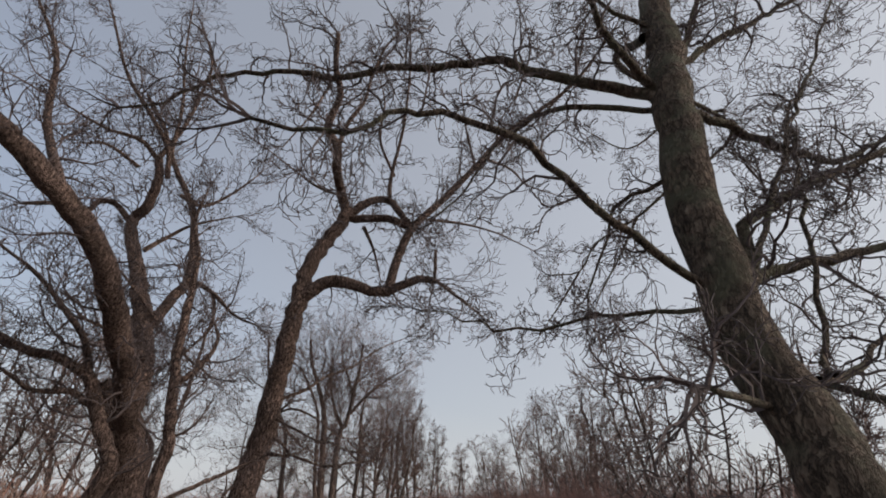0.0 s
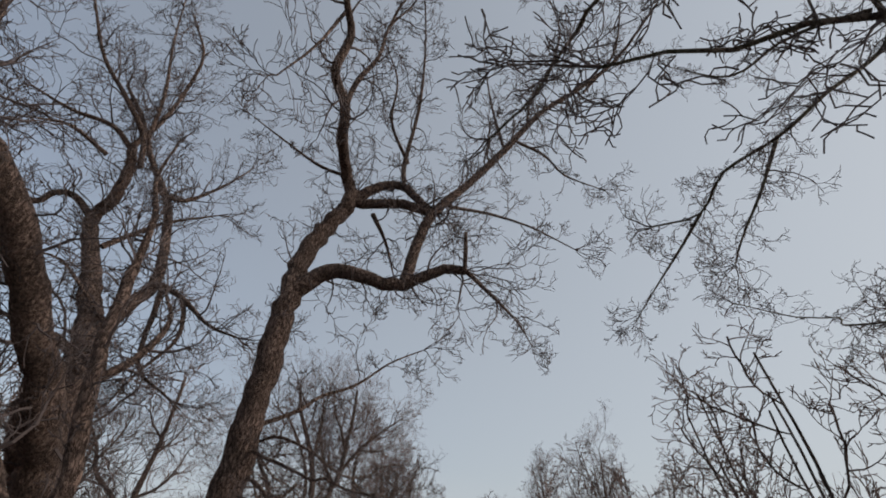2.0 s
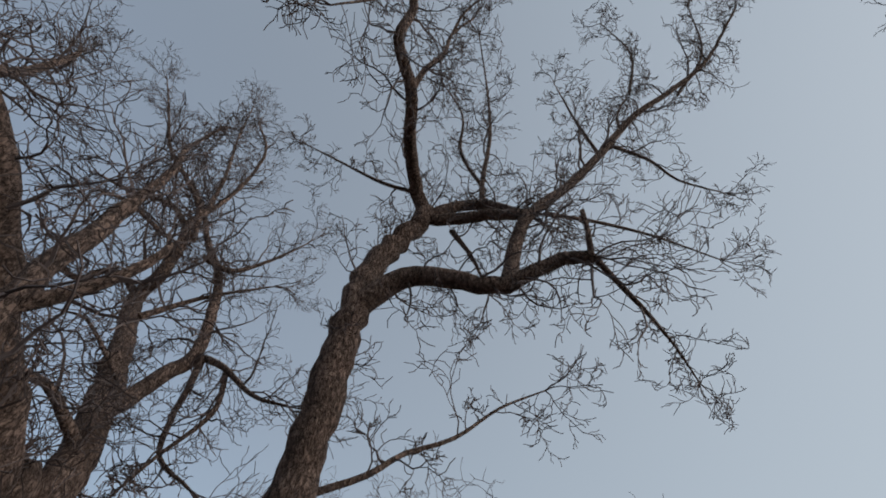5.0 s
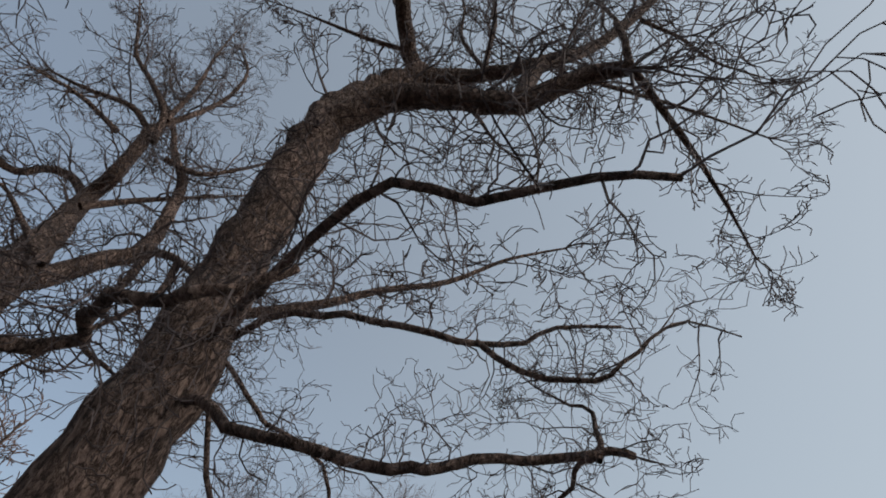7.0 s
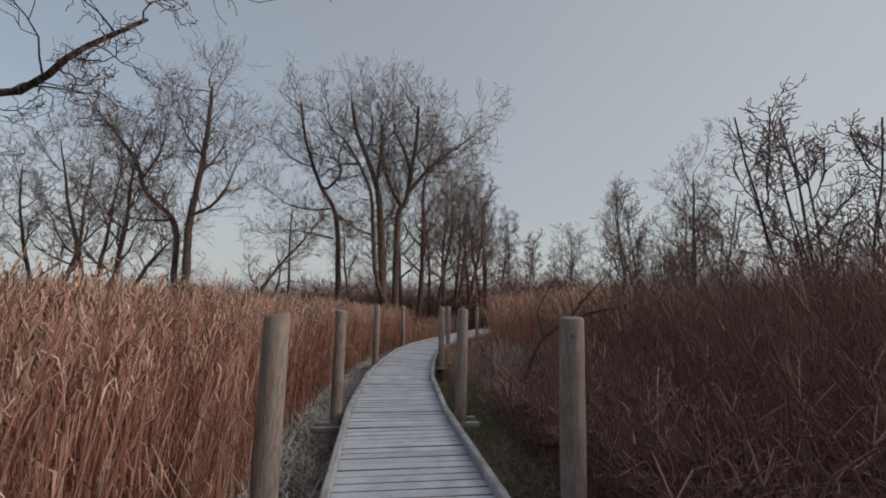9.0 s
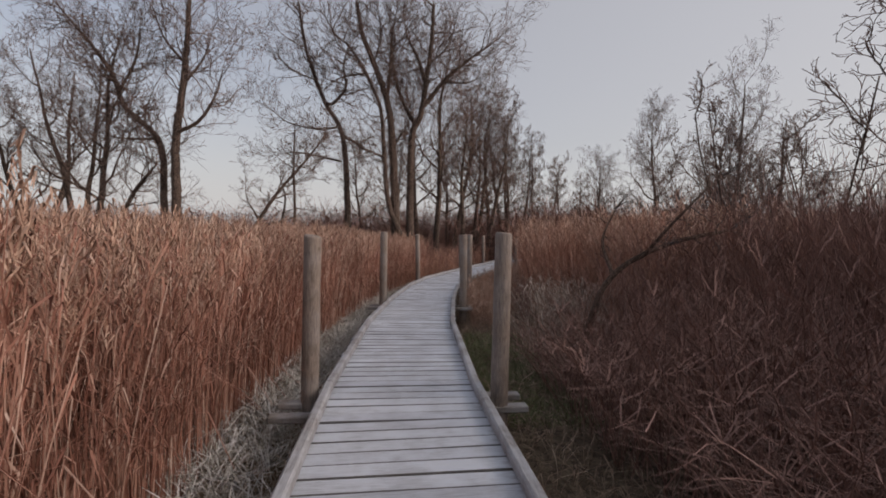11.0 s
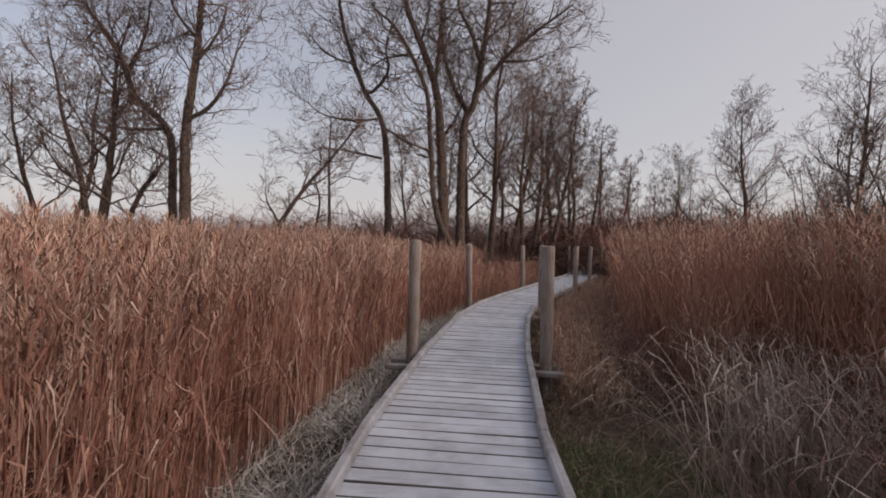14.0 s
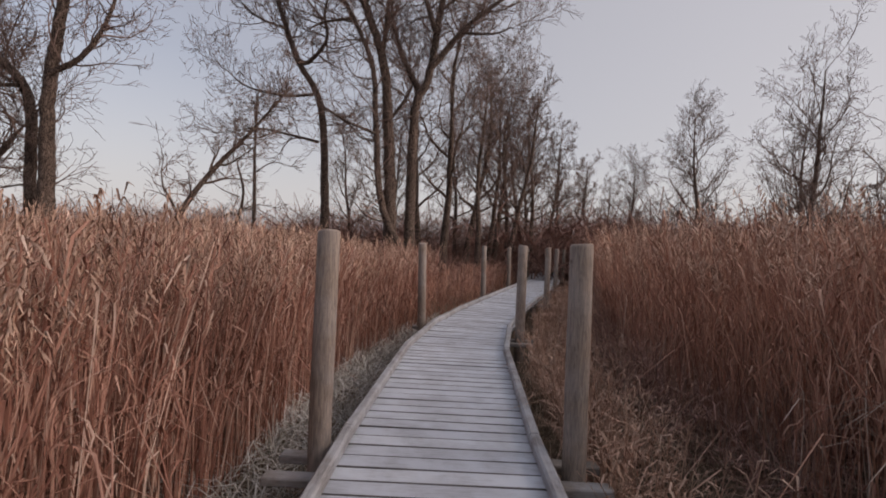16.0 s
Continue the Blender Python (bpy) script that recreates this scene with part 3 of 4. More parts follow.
limb(main_limbs, "limb", 0.03, 0.008, (-0.23, 12.48, 3.13), (0.12, 12.60, 3.32), (0.37, 12.73, 3.56), (0.77, 12.85, 3.76), (1.18, 12.97, 4.12), (1.65, 13.09, 4.39))
hero_tree("leaning_tree", "tall leaning bare tree with furrowed brown bark and elbowed limbs", main_limbs, BARK, 11, 4.5, 1.05, (5, 4), 0.04, 0.0, 0.0042)

left_limbs = []
limb(left_limbs, "trunk", 0.324, 0.24, (-2.82, 12.95, -0.45), (-2.71, 12.96, 0.40), (-2.41, 12.89, 1.91), (-2.71, 12.83, 2.74), (-2.90, 12.63, 3.42))
limb(left_limbs, "limb", 0.2, 0.1, (-2.46, 12.90, 1.75), (-2.34, 12.42, 2.50), (-2.20, 11.88, 3.00), (-2.14, 11.02, 3.70), (-2.16, 10.11, 4.40), (-2.68, 8.97, 5.10), (-3.50, 8.20, 5.70))
limb(left_limbs, "limb", 0.204, 0.084, (-2.69, 12.89, 2.93), (-2.79, 13.07, 3.62), (-3.08, 13.25, 4.42), (-3.77, 13.61, 5.75), (-4.53, 13.98, 7.17), (-4.20, 13.79, 7.48), (-4.07, 13.60, 8.15), (-4.23, 13.59, 8.73))
limb(left_limbs, "limb", 0.072, 0.036, (-4.55, 13.98, 7.19), (-4.93, 13.81, 7.56), (-5.13, 13.64, 7.47), (-5.22, 13.48, 7.11), (-5.49, 13.23, 7.11), (-6.06, 12.98, 6.91))
limb(left_limbs, "limb", 0.108, 0.036, (-3.05, 13.25, 4.42), (-3.04, 13.49, 4.79), (-3.01, 13.74, 5.33), (-2.94, 13.98, 5.85), (-3.11, 14.02, 6.84), (-3.43, 14.06, 7.78), (-4.06, 14.09, 8.78), (-4.61, 13.96, 9.94), (-5.29, 13.83, 10.97))
limb(left_limbs, "limb", 0.06, 0.0144, (-2.94, 13.98, 5.85), (-2.38, 13.90, 5.54), (-1.77, 13.83, 5.02), (-1.21, 13.74, 4.77))
limb(left_limbs, "limb", 0.042, 0.012, (-2.32, 13.92, 5.49), (-2.15, 13.78, 4.75), (-2.48, 13.65, 4.11), (-2.60, 13.50, 3.64))
limb(left_limbs, "limb", 0.06, 0.024, (-4.23, 13.59, 8.73), (-4.07, 13.77, 9.81), (-4.06, 13.95, 11.20), (-3.97, 13.76, 12.33), (-4.57, 13.56, 13.73))
limb(left_limbs, "limb", 0.06, 0.018, (-4.21, 13.59, 8.64), (-4.56, 13.28, 8.96), (-5.18, 12.97, 8.99), (-5.91, 12.72, 9.31))
limb(left_limbs, "limb", 0.054, 0.0144, (-3.82, 13.61, 6.29), (-3.54, 13.85, 6.80), (-3.25, 14.10, 7.26), (-2.50, 14.34, 7.69))
limb(left_limbs, "limb", 0.072, 0.024, (-2.35, 9.70, 4.65), (-3.71, 10.25, 6.55), (-4.45, 10.49, 8.35), (-5.74, 10.72, 10.28))
limb(left_limbs, "limb", 0.06, 0.024, (-3.00, 8.68, 5.33), (-3.29, 8.56, 5.86), (-3.52, 8.30, 7.03), (-4.52, 8.29, 8.61))
limb(left_limbs, "limb", 0.06, 0.0144, (-3.88, 13.60, 8.16), (-3.95, 13.35, 8.81), (-4.50, 13.09, 9.65), (-5.17, 12.84, 10.58), (-5.88, 12.58, 12.15), (-6.43, 12.20, 13.48))
limb(left_limbs, "limb", 0.048, 0.0144, (-4.50, 13.47, 8.34), (-4.91, 12.91, 8.46), (-5.00, 12.36, 8.00))
limb(left_limbs, "limb", 0.054, 0.018, (-2.75, 13.92, 5.71), (-2.70, 13.88, 5.18), (-2.67, 13.84, 4.70), (-2.53, 13.80, 4.22), (-2.00, 13.75, 3.84))
limb(left_limbs, "limb", 0.06, 0.024, (-2.62, 12.76, 3.78), (-2.78, 12.38, 4.03), (-2.75, 12.01, 3.96), (-3.09, 11.76, 4.07))
limb(left_limbs, "limb", 0.048, 0.0144, (-3.55, 13.72, 7.79), (-3.07, 13.94, 7.68), (-2.59, 14.13, 8.22), (-2.20, 14.34, 8.97))
limb(left_limbs, "limb", 0.048, 0.0144, (-3.91, 13.47, 8.73), (-4.01, 13.37, 10.17), (-4.40, 13.29, 12.01), (-4.70, 13.19, 14.09))
limb(left_limbs, "limb", 0.042, 0.012, (-2.89, 13.25, 4.64), (-3.42, 13.08, 5.21), (-3.76, 12.91, 5.54), (-4.12, 12.75, 5.59))
hero_tree("forked_tree", "big bare tree with several stout curving trunks, brown bark", left_limbs, BARK, 12, 4.6, 1.25, (5, 4), 0.06, 0.0, 0.0042)

thin_limbs = []
limb(thin_limbs, "trunk", 0.085, 0.05, (-0.95, 10.55, -0.45), (-0.87, 10.51, 0.82), (-0.83, 10.41, 1.83), (-0.77, 10.36, 2.21), (-0.87, 10.30, 2.80), (-0.99, 10.40, 3.35), (-1.06, 10.49, 3.91))
limb(thin_limbs, "limb", 0.04, 0.012, (-1.06, 10.49, 3.91), (-1.17, 10.59, 4.61), (-1.40, 10.69, 5.22), (-1.41, 10.78, 5.90))
limb(thin_limbs, "limb", 0.04, 0.01, (-0.87, 10.30, 2.80), (-0.68, 10.40, 3.02), (-0.59, 10.50, 3.40), (-0.77, 10.60, 3.72))
limb(thin_limbs, "branch", 0.026, 0.014, (-0.95, 10.46, 1.51), (-0.64, 10.74, 1.76), (-0.16, 11.68, 2.20), (-0.02, 11.63, 2.24), (0.11, 11.54, 2.22), (0.22, 11.56, 2.22), (0.31, 11.56, 2.25), (0.42, 11.58, 2.31), (0.47, 11.60, 2.37))
hero_tree("slender_tree", "slender crooked bare tree beside the forked trunks", thin_limbs, BARK, 13, 5.0, 0.9, (5, 3), 0.06, 1.2)

far_left_limbs = []
limb(far_left_limbs, "trunk", 0.12, 0.08, (-2.90, 11.60, -0.45), (-2.79, 11.61, 0.82), (-1.95, 11.51, 1.89), (-2.13, 11.40, 2.47), (-2.46, 11.30, 3.15))
limb(far_left_limbs, "limb", 0.07, 0.03, (-2.41, 11.30, 3.08), (-2.81, 11.20, 3.32), (-3.27, 11.10, 3.41), (-4.07, 10.99, 3.77), (-4.84, 10.59, 4.04))
limb(far_left_limbs, "limb", 0.05, 0.02, (-2.46, 11.30, 3.15), (-2.66, 11.28, 3.59), (-3.12, 11.24, 4.07), (-3.69, 11.21, 4.57), (-4.34, 11.19, 4.99))
limb(far_left_limbs, "limb", 0.05, 0.02, (-2.29, 11.40, 2.74), (-2.61, 11.27, 2.92), (-2.93, 11.13, 2.88), (-3.35, 11.00, 3.12))
hero_tree("arching_tree", "thin bare tree arching low over the marsh", far_left_limbs, BARK, 14, 6.0, 1.3, (6, 4), 0.08)

right_limbs = []
limb(right_limbs, "trunk", 0.142, 0.075, (4.35, 6.35, -0.45), (4.20, 6.40, 0.42), (3.29, 6.41, 1.48), (3.25, 6.46, 1.74), (3.20, 6.55, 2.07), (3.20, 6.62, 2.49), (3.22, 6.66, 2.96), (3.28, 6.69, 3.48), (3.43, 6.79, 4.25), (3.58, 6.88, 5.07), (3.96, 7.06, 6.82), (4.89, 7.33, 10.24))
limb(right_limbs, "limb", 0.0406, 0.01, (3.25, 6.74, 3.78), (3.16, 6.81, 3.95), (2.78, 6.88, 4.08), (2.50, 6.95, 4.26), (2.37, 7.01, 4.40), (2.00, 7.08, 4.40), (1.67, 7.16, 4.41), (1.37, 7.23, 4.43), (1.06, 7.30, 4.45), (0.64, 7.37, 4.56), (0.14, 7.44, 4.53), (-0.21, 7.52, 4.31), (-0.58, 7.59, 4.30))
limb(right_limbs, "limb", 0.0211, 0.008, (3.08, 6.60, 2.44), (2.88, 6.50, 2.47), (2.70, 6.40, 2.53), (2.50, 6.33, 2.66), (2.30, 6.23, 2.78), (2.15, 6.18, 2.88), (1.99, 6.17, 2.95), (1.78, 6.15, 2.97), (1.67, 6.14, 2.92), (1.57, 6.13, 2.81), (1.42, 6.11, 2.77), (1.15, 6.10, 2.81))
limb(right_limbs, "limb", 0.0203, 0.01, (3.28, 6.74, 3.69), (3.06, 6.84, 3.80), (2.77, 6.94, 3.88), (2.67, 7.49, 4.30), (2.54, 8.18, 4.68), (2.28, 8.88, 4.61), (1.99, 9.28, 4.53))
limb(right_limbs, "limb", 0.0125, 0.004, (3.10, 6.60, 2.32), (2.89, 6.73, 2.36), (2.67, 6.87, 2.36), (2.45, 7.00, 2.35), (2.24, 7.13, 2.39), (2.08, 7.27, 2.49), (1.85, 7.40, 2.59))
limb(right_limbs, "limb", 0.0328, 0.015, (3.20, 6.60, 2.39), (3.43, 6.68, 2.53), (3.81, 6.75, 2.65), (4.37, 6.82, 2.84), (5.10, 6.90, 3.08))
limb(right_limbs, "limb", 0.0343, 0.015, (3.21, 6.58, 2.38), (3.36, 6.65, 2.54), (3.49, 6.72, 2.84), (3.70, 6.79, 3.01), (4.14, 6.85, 3.27), (4.85, 6.92, 3.64), (5.72, 6.99, 4.11))
limb(right_limbs, "limb", 0.0304, 0.01, (3.33, 6.71, 3.64), (3.72, 6.83, 3.67), (4.16, 6.94, 3.61), (4.62, 7.06, 3.64), (5.25, 7.17, 3.98), (6.14, 7.28, 4.45))
limb(right_limbs, "limb", 0.0304, 0.01, (3.37, 6.75, 3.93), (3.74, 6.92, 4.66), (4.16, 7.10, 5.47), (4.78, 7.26, 7.02))
limb(right_limbs, "limb", 0.0281, 0.01, (3.28, 6.75, 3.87), (3.03, 6.61, 3.94), (2.85, 6.47, 4.10), (2.69, 6.33, 4.20), (2.57, 6.18, 4.63))
limb(right_limbs, "limb", 0.0281, 0.01, (3.44, 6.77, 4.12), (3.84, 6.86, 4.50), (4.42, 6.97, 5.00), (5.17, 7.07, 5.64), (6.24, 7.17, 6.60))
limb(right_limbs, "limb", 0.0164, 0.005, (3.16, 6.66, 3.07), (3.05, 6.74, 3.07), (2.88, 6.83, 3.01), (2.84, 6.92, 2.86), (2.71, 7.00, 2.55))
limb(right_limbs, "limb", 0.0164, 0.007, (3.33, 6.60, 2.48), (3.69, 6.70, 3.02), (4.12, 6.79, 3.69), (4.67, 6.88, 4.50), (5.36, 6.97, 5.59))
limb(right_limbs, "limb", 0.014, 0.01, (3.41, 6.46, 2.00), (3.48, 6.56, 2.08), (3.73, 6.68, 2.56), (4.00, 6.78, 3.31), (4.31, 6.89, 4.01))
limb(right_limbs, "limb", 0.0179, 0.006, (3.38, 6.51, 1.99), (3.68, 6.63, 2.08), (4.04, 6.77, 2.27), (4.61, 6.90, 2.45))
limb(right_limbs, "limb", 0.0179, 0.01, (3.22, 6.51, 1.88), (2.91, 6.31, 1.87), (2.66, 6.11, 1.85))
limb(right_limbs, "limb", 0.0203, 0.007, (3.54, 6.83, 4.57), (3.15, 6.75, 4.67), (2.78, 6.66, 4.83), (2.35, 6.58, 4.84))
limb(right_limbs, "bough", 0.035, 0.008, (3.36, 6.84, 4.52), (3.63, 7.59, 5.13), (5.41, 8.59, 5.48), (4.53, 8.79, 4.68), (4.20, 8.99, 4.42), (3.81, 9.20, 4.22), (3.65, 9.40, 3.96), (3.42, 9.70, 4.05))
limb(right_limbs, "bough", 0.018, 0.005, (4.27, 9.04, 4.50), (4.03, 9.17, 4.03), (3.80, 9.28, 3.65), (3.75, 9.40, 3.48))
limb(right_limbs, "bough", 0.014, 0.004, (3.65, 9.40, 3.96), (3.52, 9.60, 3.75), (3.46, 9.80, 3.65), (3.27, 10.00, 3.38))
limb(right_limbs, "bough", 0.022, 0.005, (5.43, 8.59, 5.80), (5.13, 8.79, 5.87), (4.94, 9.05, 5.97), (4.52, 9.32, 5.77), (4.17, 9.58, 6.29))
limb(right_limbs, "bough", 0.02, 0.005, (3.80, 6.61, 1.92), (4.99, 9.80, 3.26), (5.22, 10.20, 3.54), (5.11, 10.50, 3.70), (4.77, 10.80, 4.01))
hero_tree("mossy_tree", "leaning bare tree with lichen-mottled scaly bark beside the path", right_limbs, BARK_MOSSY, 15, 9.5, 0.66, (6, 4), 0.0, 0.0, 0.002, 0.6)

fallen = []
limb(fallen, "trunk", 0.045, 0.022, (1.75, 20.9, -0.42), (1.85, 20.95, 0.35), (2.15, 21.1, 0.95), (2.8, 21.3, 1.3), (3.6, 21.4, 1.5))
limb(fallen, "limb", 0.025, 0.01, (2.15, 21.1, 0.95), (2.1, 21.4, 1.35), (2.3, 21.6, 1.75))
limb(fallen, "limb", 0.022, 0.008, (2.5, 21.2, 1.15), (2.9, 21.0, 1.7), (3.3, 21.0, 2.1))
hero_tree("crooked_sapling", "small crooked grey sapling bending out of the scrub", fallen, BARK, 18, 6.0, 0.5, (5, 3), 0.05, 0.0, 0.0015)

# ---- the four large trees behind the reeds ----
wood_a_limbs = []
limb(wood_a_limbs, "trunk", 0.22, 0.07, (-11.26, 33.00, -0.45), (-11.26, 33.00, 2.28), (-11.28, 33.00, 5.03), (-10.94, 33.00, 7.36), (-10.75, 33.00, 9.68), (-10.71, 33.00, 11.22))
limb(wood_a_limbs, "limb", 0.17, 0.04, (-11.60, 33.20, -0.40), (-11.92, 33.20, 2.39), (-12.08, 33.20, 4.90), (-13.51, 33.20, 6.36), (-14.14, 33.20, 7.83), (-15.77, 33.20, 9.80), (-16.81, 33.20, 10.94))
limb(wood_a_limbs, "limb", 0.08, 0.02, (-11.00, 32.70, 5.24), (-10.14, 32.70, 5.69), (-9.51, 32.70, 6.60), (-9.12, 32.70, 7.89))
limb(wood_a_limbs, "limb", 0.1, 0.06, (-14.06, 33.40, 1.46), (-13.40, 33.40, 2.91), (-12.28, 33.40, 4.24))
limb(wood_a_limbs, "limb", 0.06, 0.02, (-10.98, 33.00, 7.17), (-10.18, 33.00, 8.09), (-9.76, 33.00, 9.21))
limb(wood_a_limbs, "limb", 0.06, 0.02, (-10.88, 33.00, 7.94), (-11.75, 33.00, 8.98), (-12.22, 33.00, 10.20))
limb(wood_a_limbs, "limb", 0.06, 0.02, (-13.62, 33.00, 6.91), (-12.88, 33.00, 8.27), (-12.68, 33.00, 9.85))
limb(wood_a_limbs, "limb", 0.06, 0.02, (-12.14, 33.00, 5.06), (-13.54, 33.00, 5.10), (-14.51, 33.00, 5.33))
wood_b_limbs = []
limb(wood_b_limbs, "trunk", 0.19, 0.06, (-6.32, 39.50, -0.45), (-6.32, 39.50, 2.39), (-6.59, 39.50, 6.42), (-7.60, 39.50, 8.37), (-8.45, 39.50, 10.65), (-8.74, 39.50, 11.92), (-8.98, 39.50, 13.41))
limb(wood_b_limbs, "limb", 0.09, 0.03, (-7.47, 39.30, 8.20), (-7.06, 39.30, 8.14), (-6.40, 39.30, 8.95), (-6.50, 39.30, 10.01), (-6.23, 39.30, 11.19))
limb(wood_b_limbs, "limb", 0.06, 0.02, (-6.76, 39.80, 5.24), (-8.02, 39.80, 5.53), (-9.32, 39.80, 5.74), (-10.42, 39.80, 5.55))
limb(wood_b_limbs, "limb", 0.06, 0.02, (-6.80, 39.20, 6.88), (-7.93, 39.20, 6.83), (-9.41, 39.20, 7.18), (-10.42, 39.20, 7.94))
limb(wood_b_limbs, "limb", 0.06, 0.02, (-6.68, 39.60, 6.62), (-5.65, 39.60, 5.99), (-4.89, 39.60, 5.38))
limb(wood_b_limbs, "limb", 0.05, 0.02, (-7.83, 39.00, 9.23), (-9.06, 39.00, 9.76), (-10.11, 39.00, 10.78))
wood_c_limbs = []
limb(wood_c_limbs, "trunk", 0.27, 0.09, (-3.65, 38.70, -0.45), (-3.65, 38.70, 2.38), (-3.81, 38.70, 5.44), (-4.08, 38.70, 7.91), (-4.88, 38.70, 10.11), (-5.36, 38.70, 11.31), (-5.68, 38.70, 12.94))
limb(wood_c_limbs, "limb", 0.15, 0.05, (-2.20, 38.40, -0.40), (-3.82, 38.40, 2.52), (-4.19, 38.40, 5.38), (-4.45, 38.40, 7.82), (-5.70, 38.40, 10.31), (-6.62, 38.40, 11.23), (-7.37, 38.40, 12.42))
limb(wood_c_limbs, "limb", 0.1, 0.03, (-4.15, 38.80, 8.08), (-3.98, 38.80, 9.91), (-3.89, 38.80, 11.27), (-3.59, 38.80, 13.07))
limb(wood_c_limbs, "limb", 0.07, 0.02, (-3.94, 39.30, 5.90), (-3.18, 39.30, 7.06), (-2.96, 39.30, 7.98))
limb(wood_c_limbs, "limb", 0.06, 0.02, (-4.10, 38.00, 5.16), (-5.20, 38.00, 5.62), (-5.78, 38.00, 5.96))
limb(wood_c_limbs, "limb", 0.06, 0.02, (-5.13, 38.30, 9.29), (-6.30, 38.30, 9.12), (-7.01, 38.30, 8.69))
limb(wood_c_limbs, "limb", 0.06, 0.02, (-4.83, 38.90, 9.99), (-4.50, 38.90, 11.36), (-4.65, 38.90, 12.75))
wood_d_limbs = []
limb(wood_d_limbs, "trunk", 0.23, 0.08, (-2.98, 39.00, -0.45), (-2.98, 39.00, 2.57), (-2.91, 39.00, 6.37), (-2.49, 39.00, 7.36), (-2.11, 39.00, 9.81), (-1.94, 39.00, 11.26), (-1.88, 39.00, 12.84))
limb(wood_d_limbs, "limb", 0.12, 0.03, (-2.80, 39.30, 7.05), (-3.44, 39.30, 8.23), (-3.93, 39.30, 9.89), (-3.87, 39.30, 11.29))
limb(wood_d_limbs, "limb", 0.12, 0.03, (-2.30, 38.70, 7.76), (-1.08, 38.70, 9.21), (0.29, 38.70, 10.27), (1.24, 38.70, 10.91), (1.65, 38.70, 11.32))
limb(wood_d_limbs, "limb", 0.11, 0.03, (-2.24, 38.90, 9.07), (-2.71, 38.90, 10.39), (-3.17, 38.90, 11.28), (-3.36, 38.90, 12.43))
limb(wood_d_limbs, "limb", 0.06, 0.02, (-2.13, 39.40, 10.08), (-1.18, 39.40, 10.96), (-0.75, 39.40, 12.31))
limb(wood_d_limbs, "limb", 0.06, 0.02, (-1.31, 38.50, 8.87), (-0.22, 38.50, 8.83), (0.63, 38.50, 9.12))
for name, label, table, seed in (("double_alder", "bare double-stemmed tree rising behind the reeds", wood_a_limbs, 61), ("bent_alder", "bare tree with a bent forking trunk behind the reeds", wood_b_limbs, 62),
                                 ("twin_oak", "tall bare tree with two close trunks spreading above", wood_c_limbs, 63), ("forked_oak", "tall bare tree forking into wide ascending limbs", wood_d_limbs, 64)):
    hero_tree(name, label, table, BARK_FAR, seed, 5.6, 2.3, (5, 4), 0.10, 2.2, 0.006, 0.42)

# ---- woods further off ----
tall = [far_tree_meshes(20 + i, 14.0, (1, 2, 2)[i], (0.03, 0.10, 0.15)[i], 0.34, 0.30, 0.0066, 15, 0.11, 0.16, (5, 4)) for i in range(3)]
slim = [far_tree_meshes(30 + i, 10.5, 1, 0.03, 0.23, 0.34, 0.0066, 13, 0.08, 0.20, (5, 3)) for i in range(2)]
shrub = [far_tree_meshes(40 + i, 5.0, 6, 0.45, 0.30, 0.14, 0.0042, 10, 0.08, 0.20, (4, 2)) for i in range(2)]
oval = [far_tree_meshes(50 + i, 14.0, 1 + i, 0.04, 0.36, 0.20, 0.0066, 24, 0.06, 0.20, (5, 3)) for i in range(2)]
WOOD = [  # x, y, kind, turn, size
    (-15.2, 33.5, 0, 200, 0.85), (-17.6, 35.8, 1, 130, 0.9), (-21.0, 37.0, 2, 60, 0.9), (-25.0, 36.0, 0, 10, 0.9), 
    (-2.0, 43.0, 0, 140, 1.05), (-1.2, 46.0, 0, 230, 1.0), (0.2, 47.5, 1, 10, 0.95), (-3.4, 45.0, 0, 330, 1.0), (1.3, 50.0, 0, 100, 0.95),
    (2.6, 53.0, 1, 170, 0.9), (-8.5, 52.0, 0, 15, 0.8)]
for x, y, k, turn, size in WOOD:
    far_tree("bare_tree", "tall bare deciduous tree with a fine twiggy crown", tall[k], x, y, turn, size, "woods along the marsh")
for i, (x, y, size, turn) in enumerate([(-0.4, 44.0, 1.1, 0), (1.0, 46.0, 1.1, 90), (2.4, 48.5, 1.05, 200), (3.6, 51.5, 1.0, 40), (5.0, 54.0, 1.0, 300), (6.4, 57.0, 0.95, 130), (8.0, 60.0, 0.9, 250), (10.0, 63.0, 0.85, 20), (12.5, 64.0, 0.75, 170), (-5.5, 47.0, 0.9, 60), (-1.9, 50.0, 1.1, 220)]):
    far_tree("slim_tree", "slim bare tree in a dense row behind the reeds", slim[i % 2], x, y, turn, size, "row of slim trees")
far_tree("birch_tree", "bare birch with an oval crown of fine twigs", oval[0], 17.5, 62.0, 75, 1.12, "birches")
far_tree("birch_tree", "bare birch with an oval crown of fine twigs", oval[1], 19.1, 52.0, 160, 1.12, "birches")
far_tree("birch_tree", "bare birch with an oval crown of fine twigs", oval[0], 10.8, 60.0, 200, 0.75, "birches")
far_tree("leaning_slim_tree", "thin bare tree leaning far to one side over the reeds", slim[0], -9.6, 33.2, 40, 0.85, "", (6, 32))
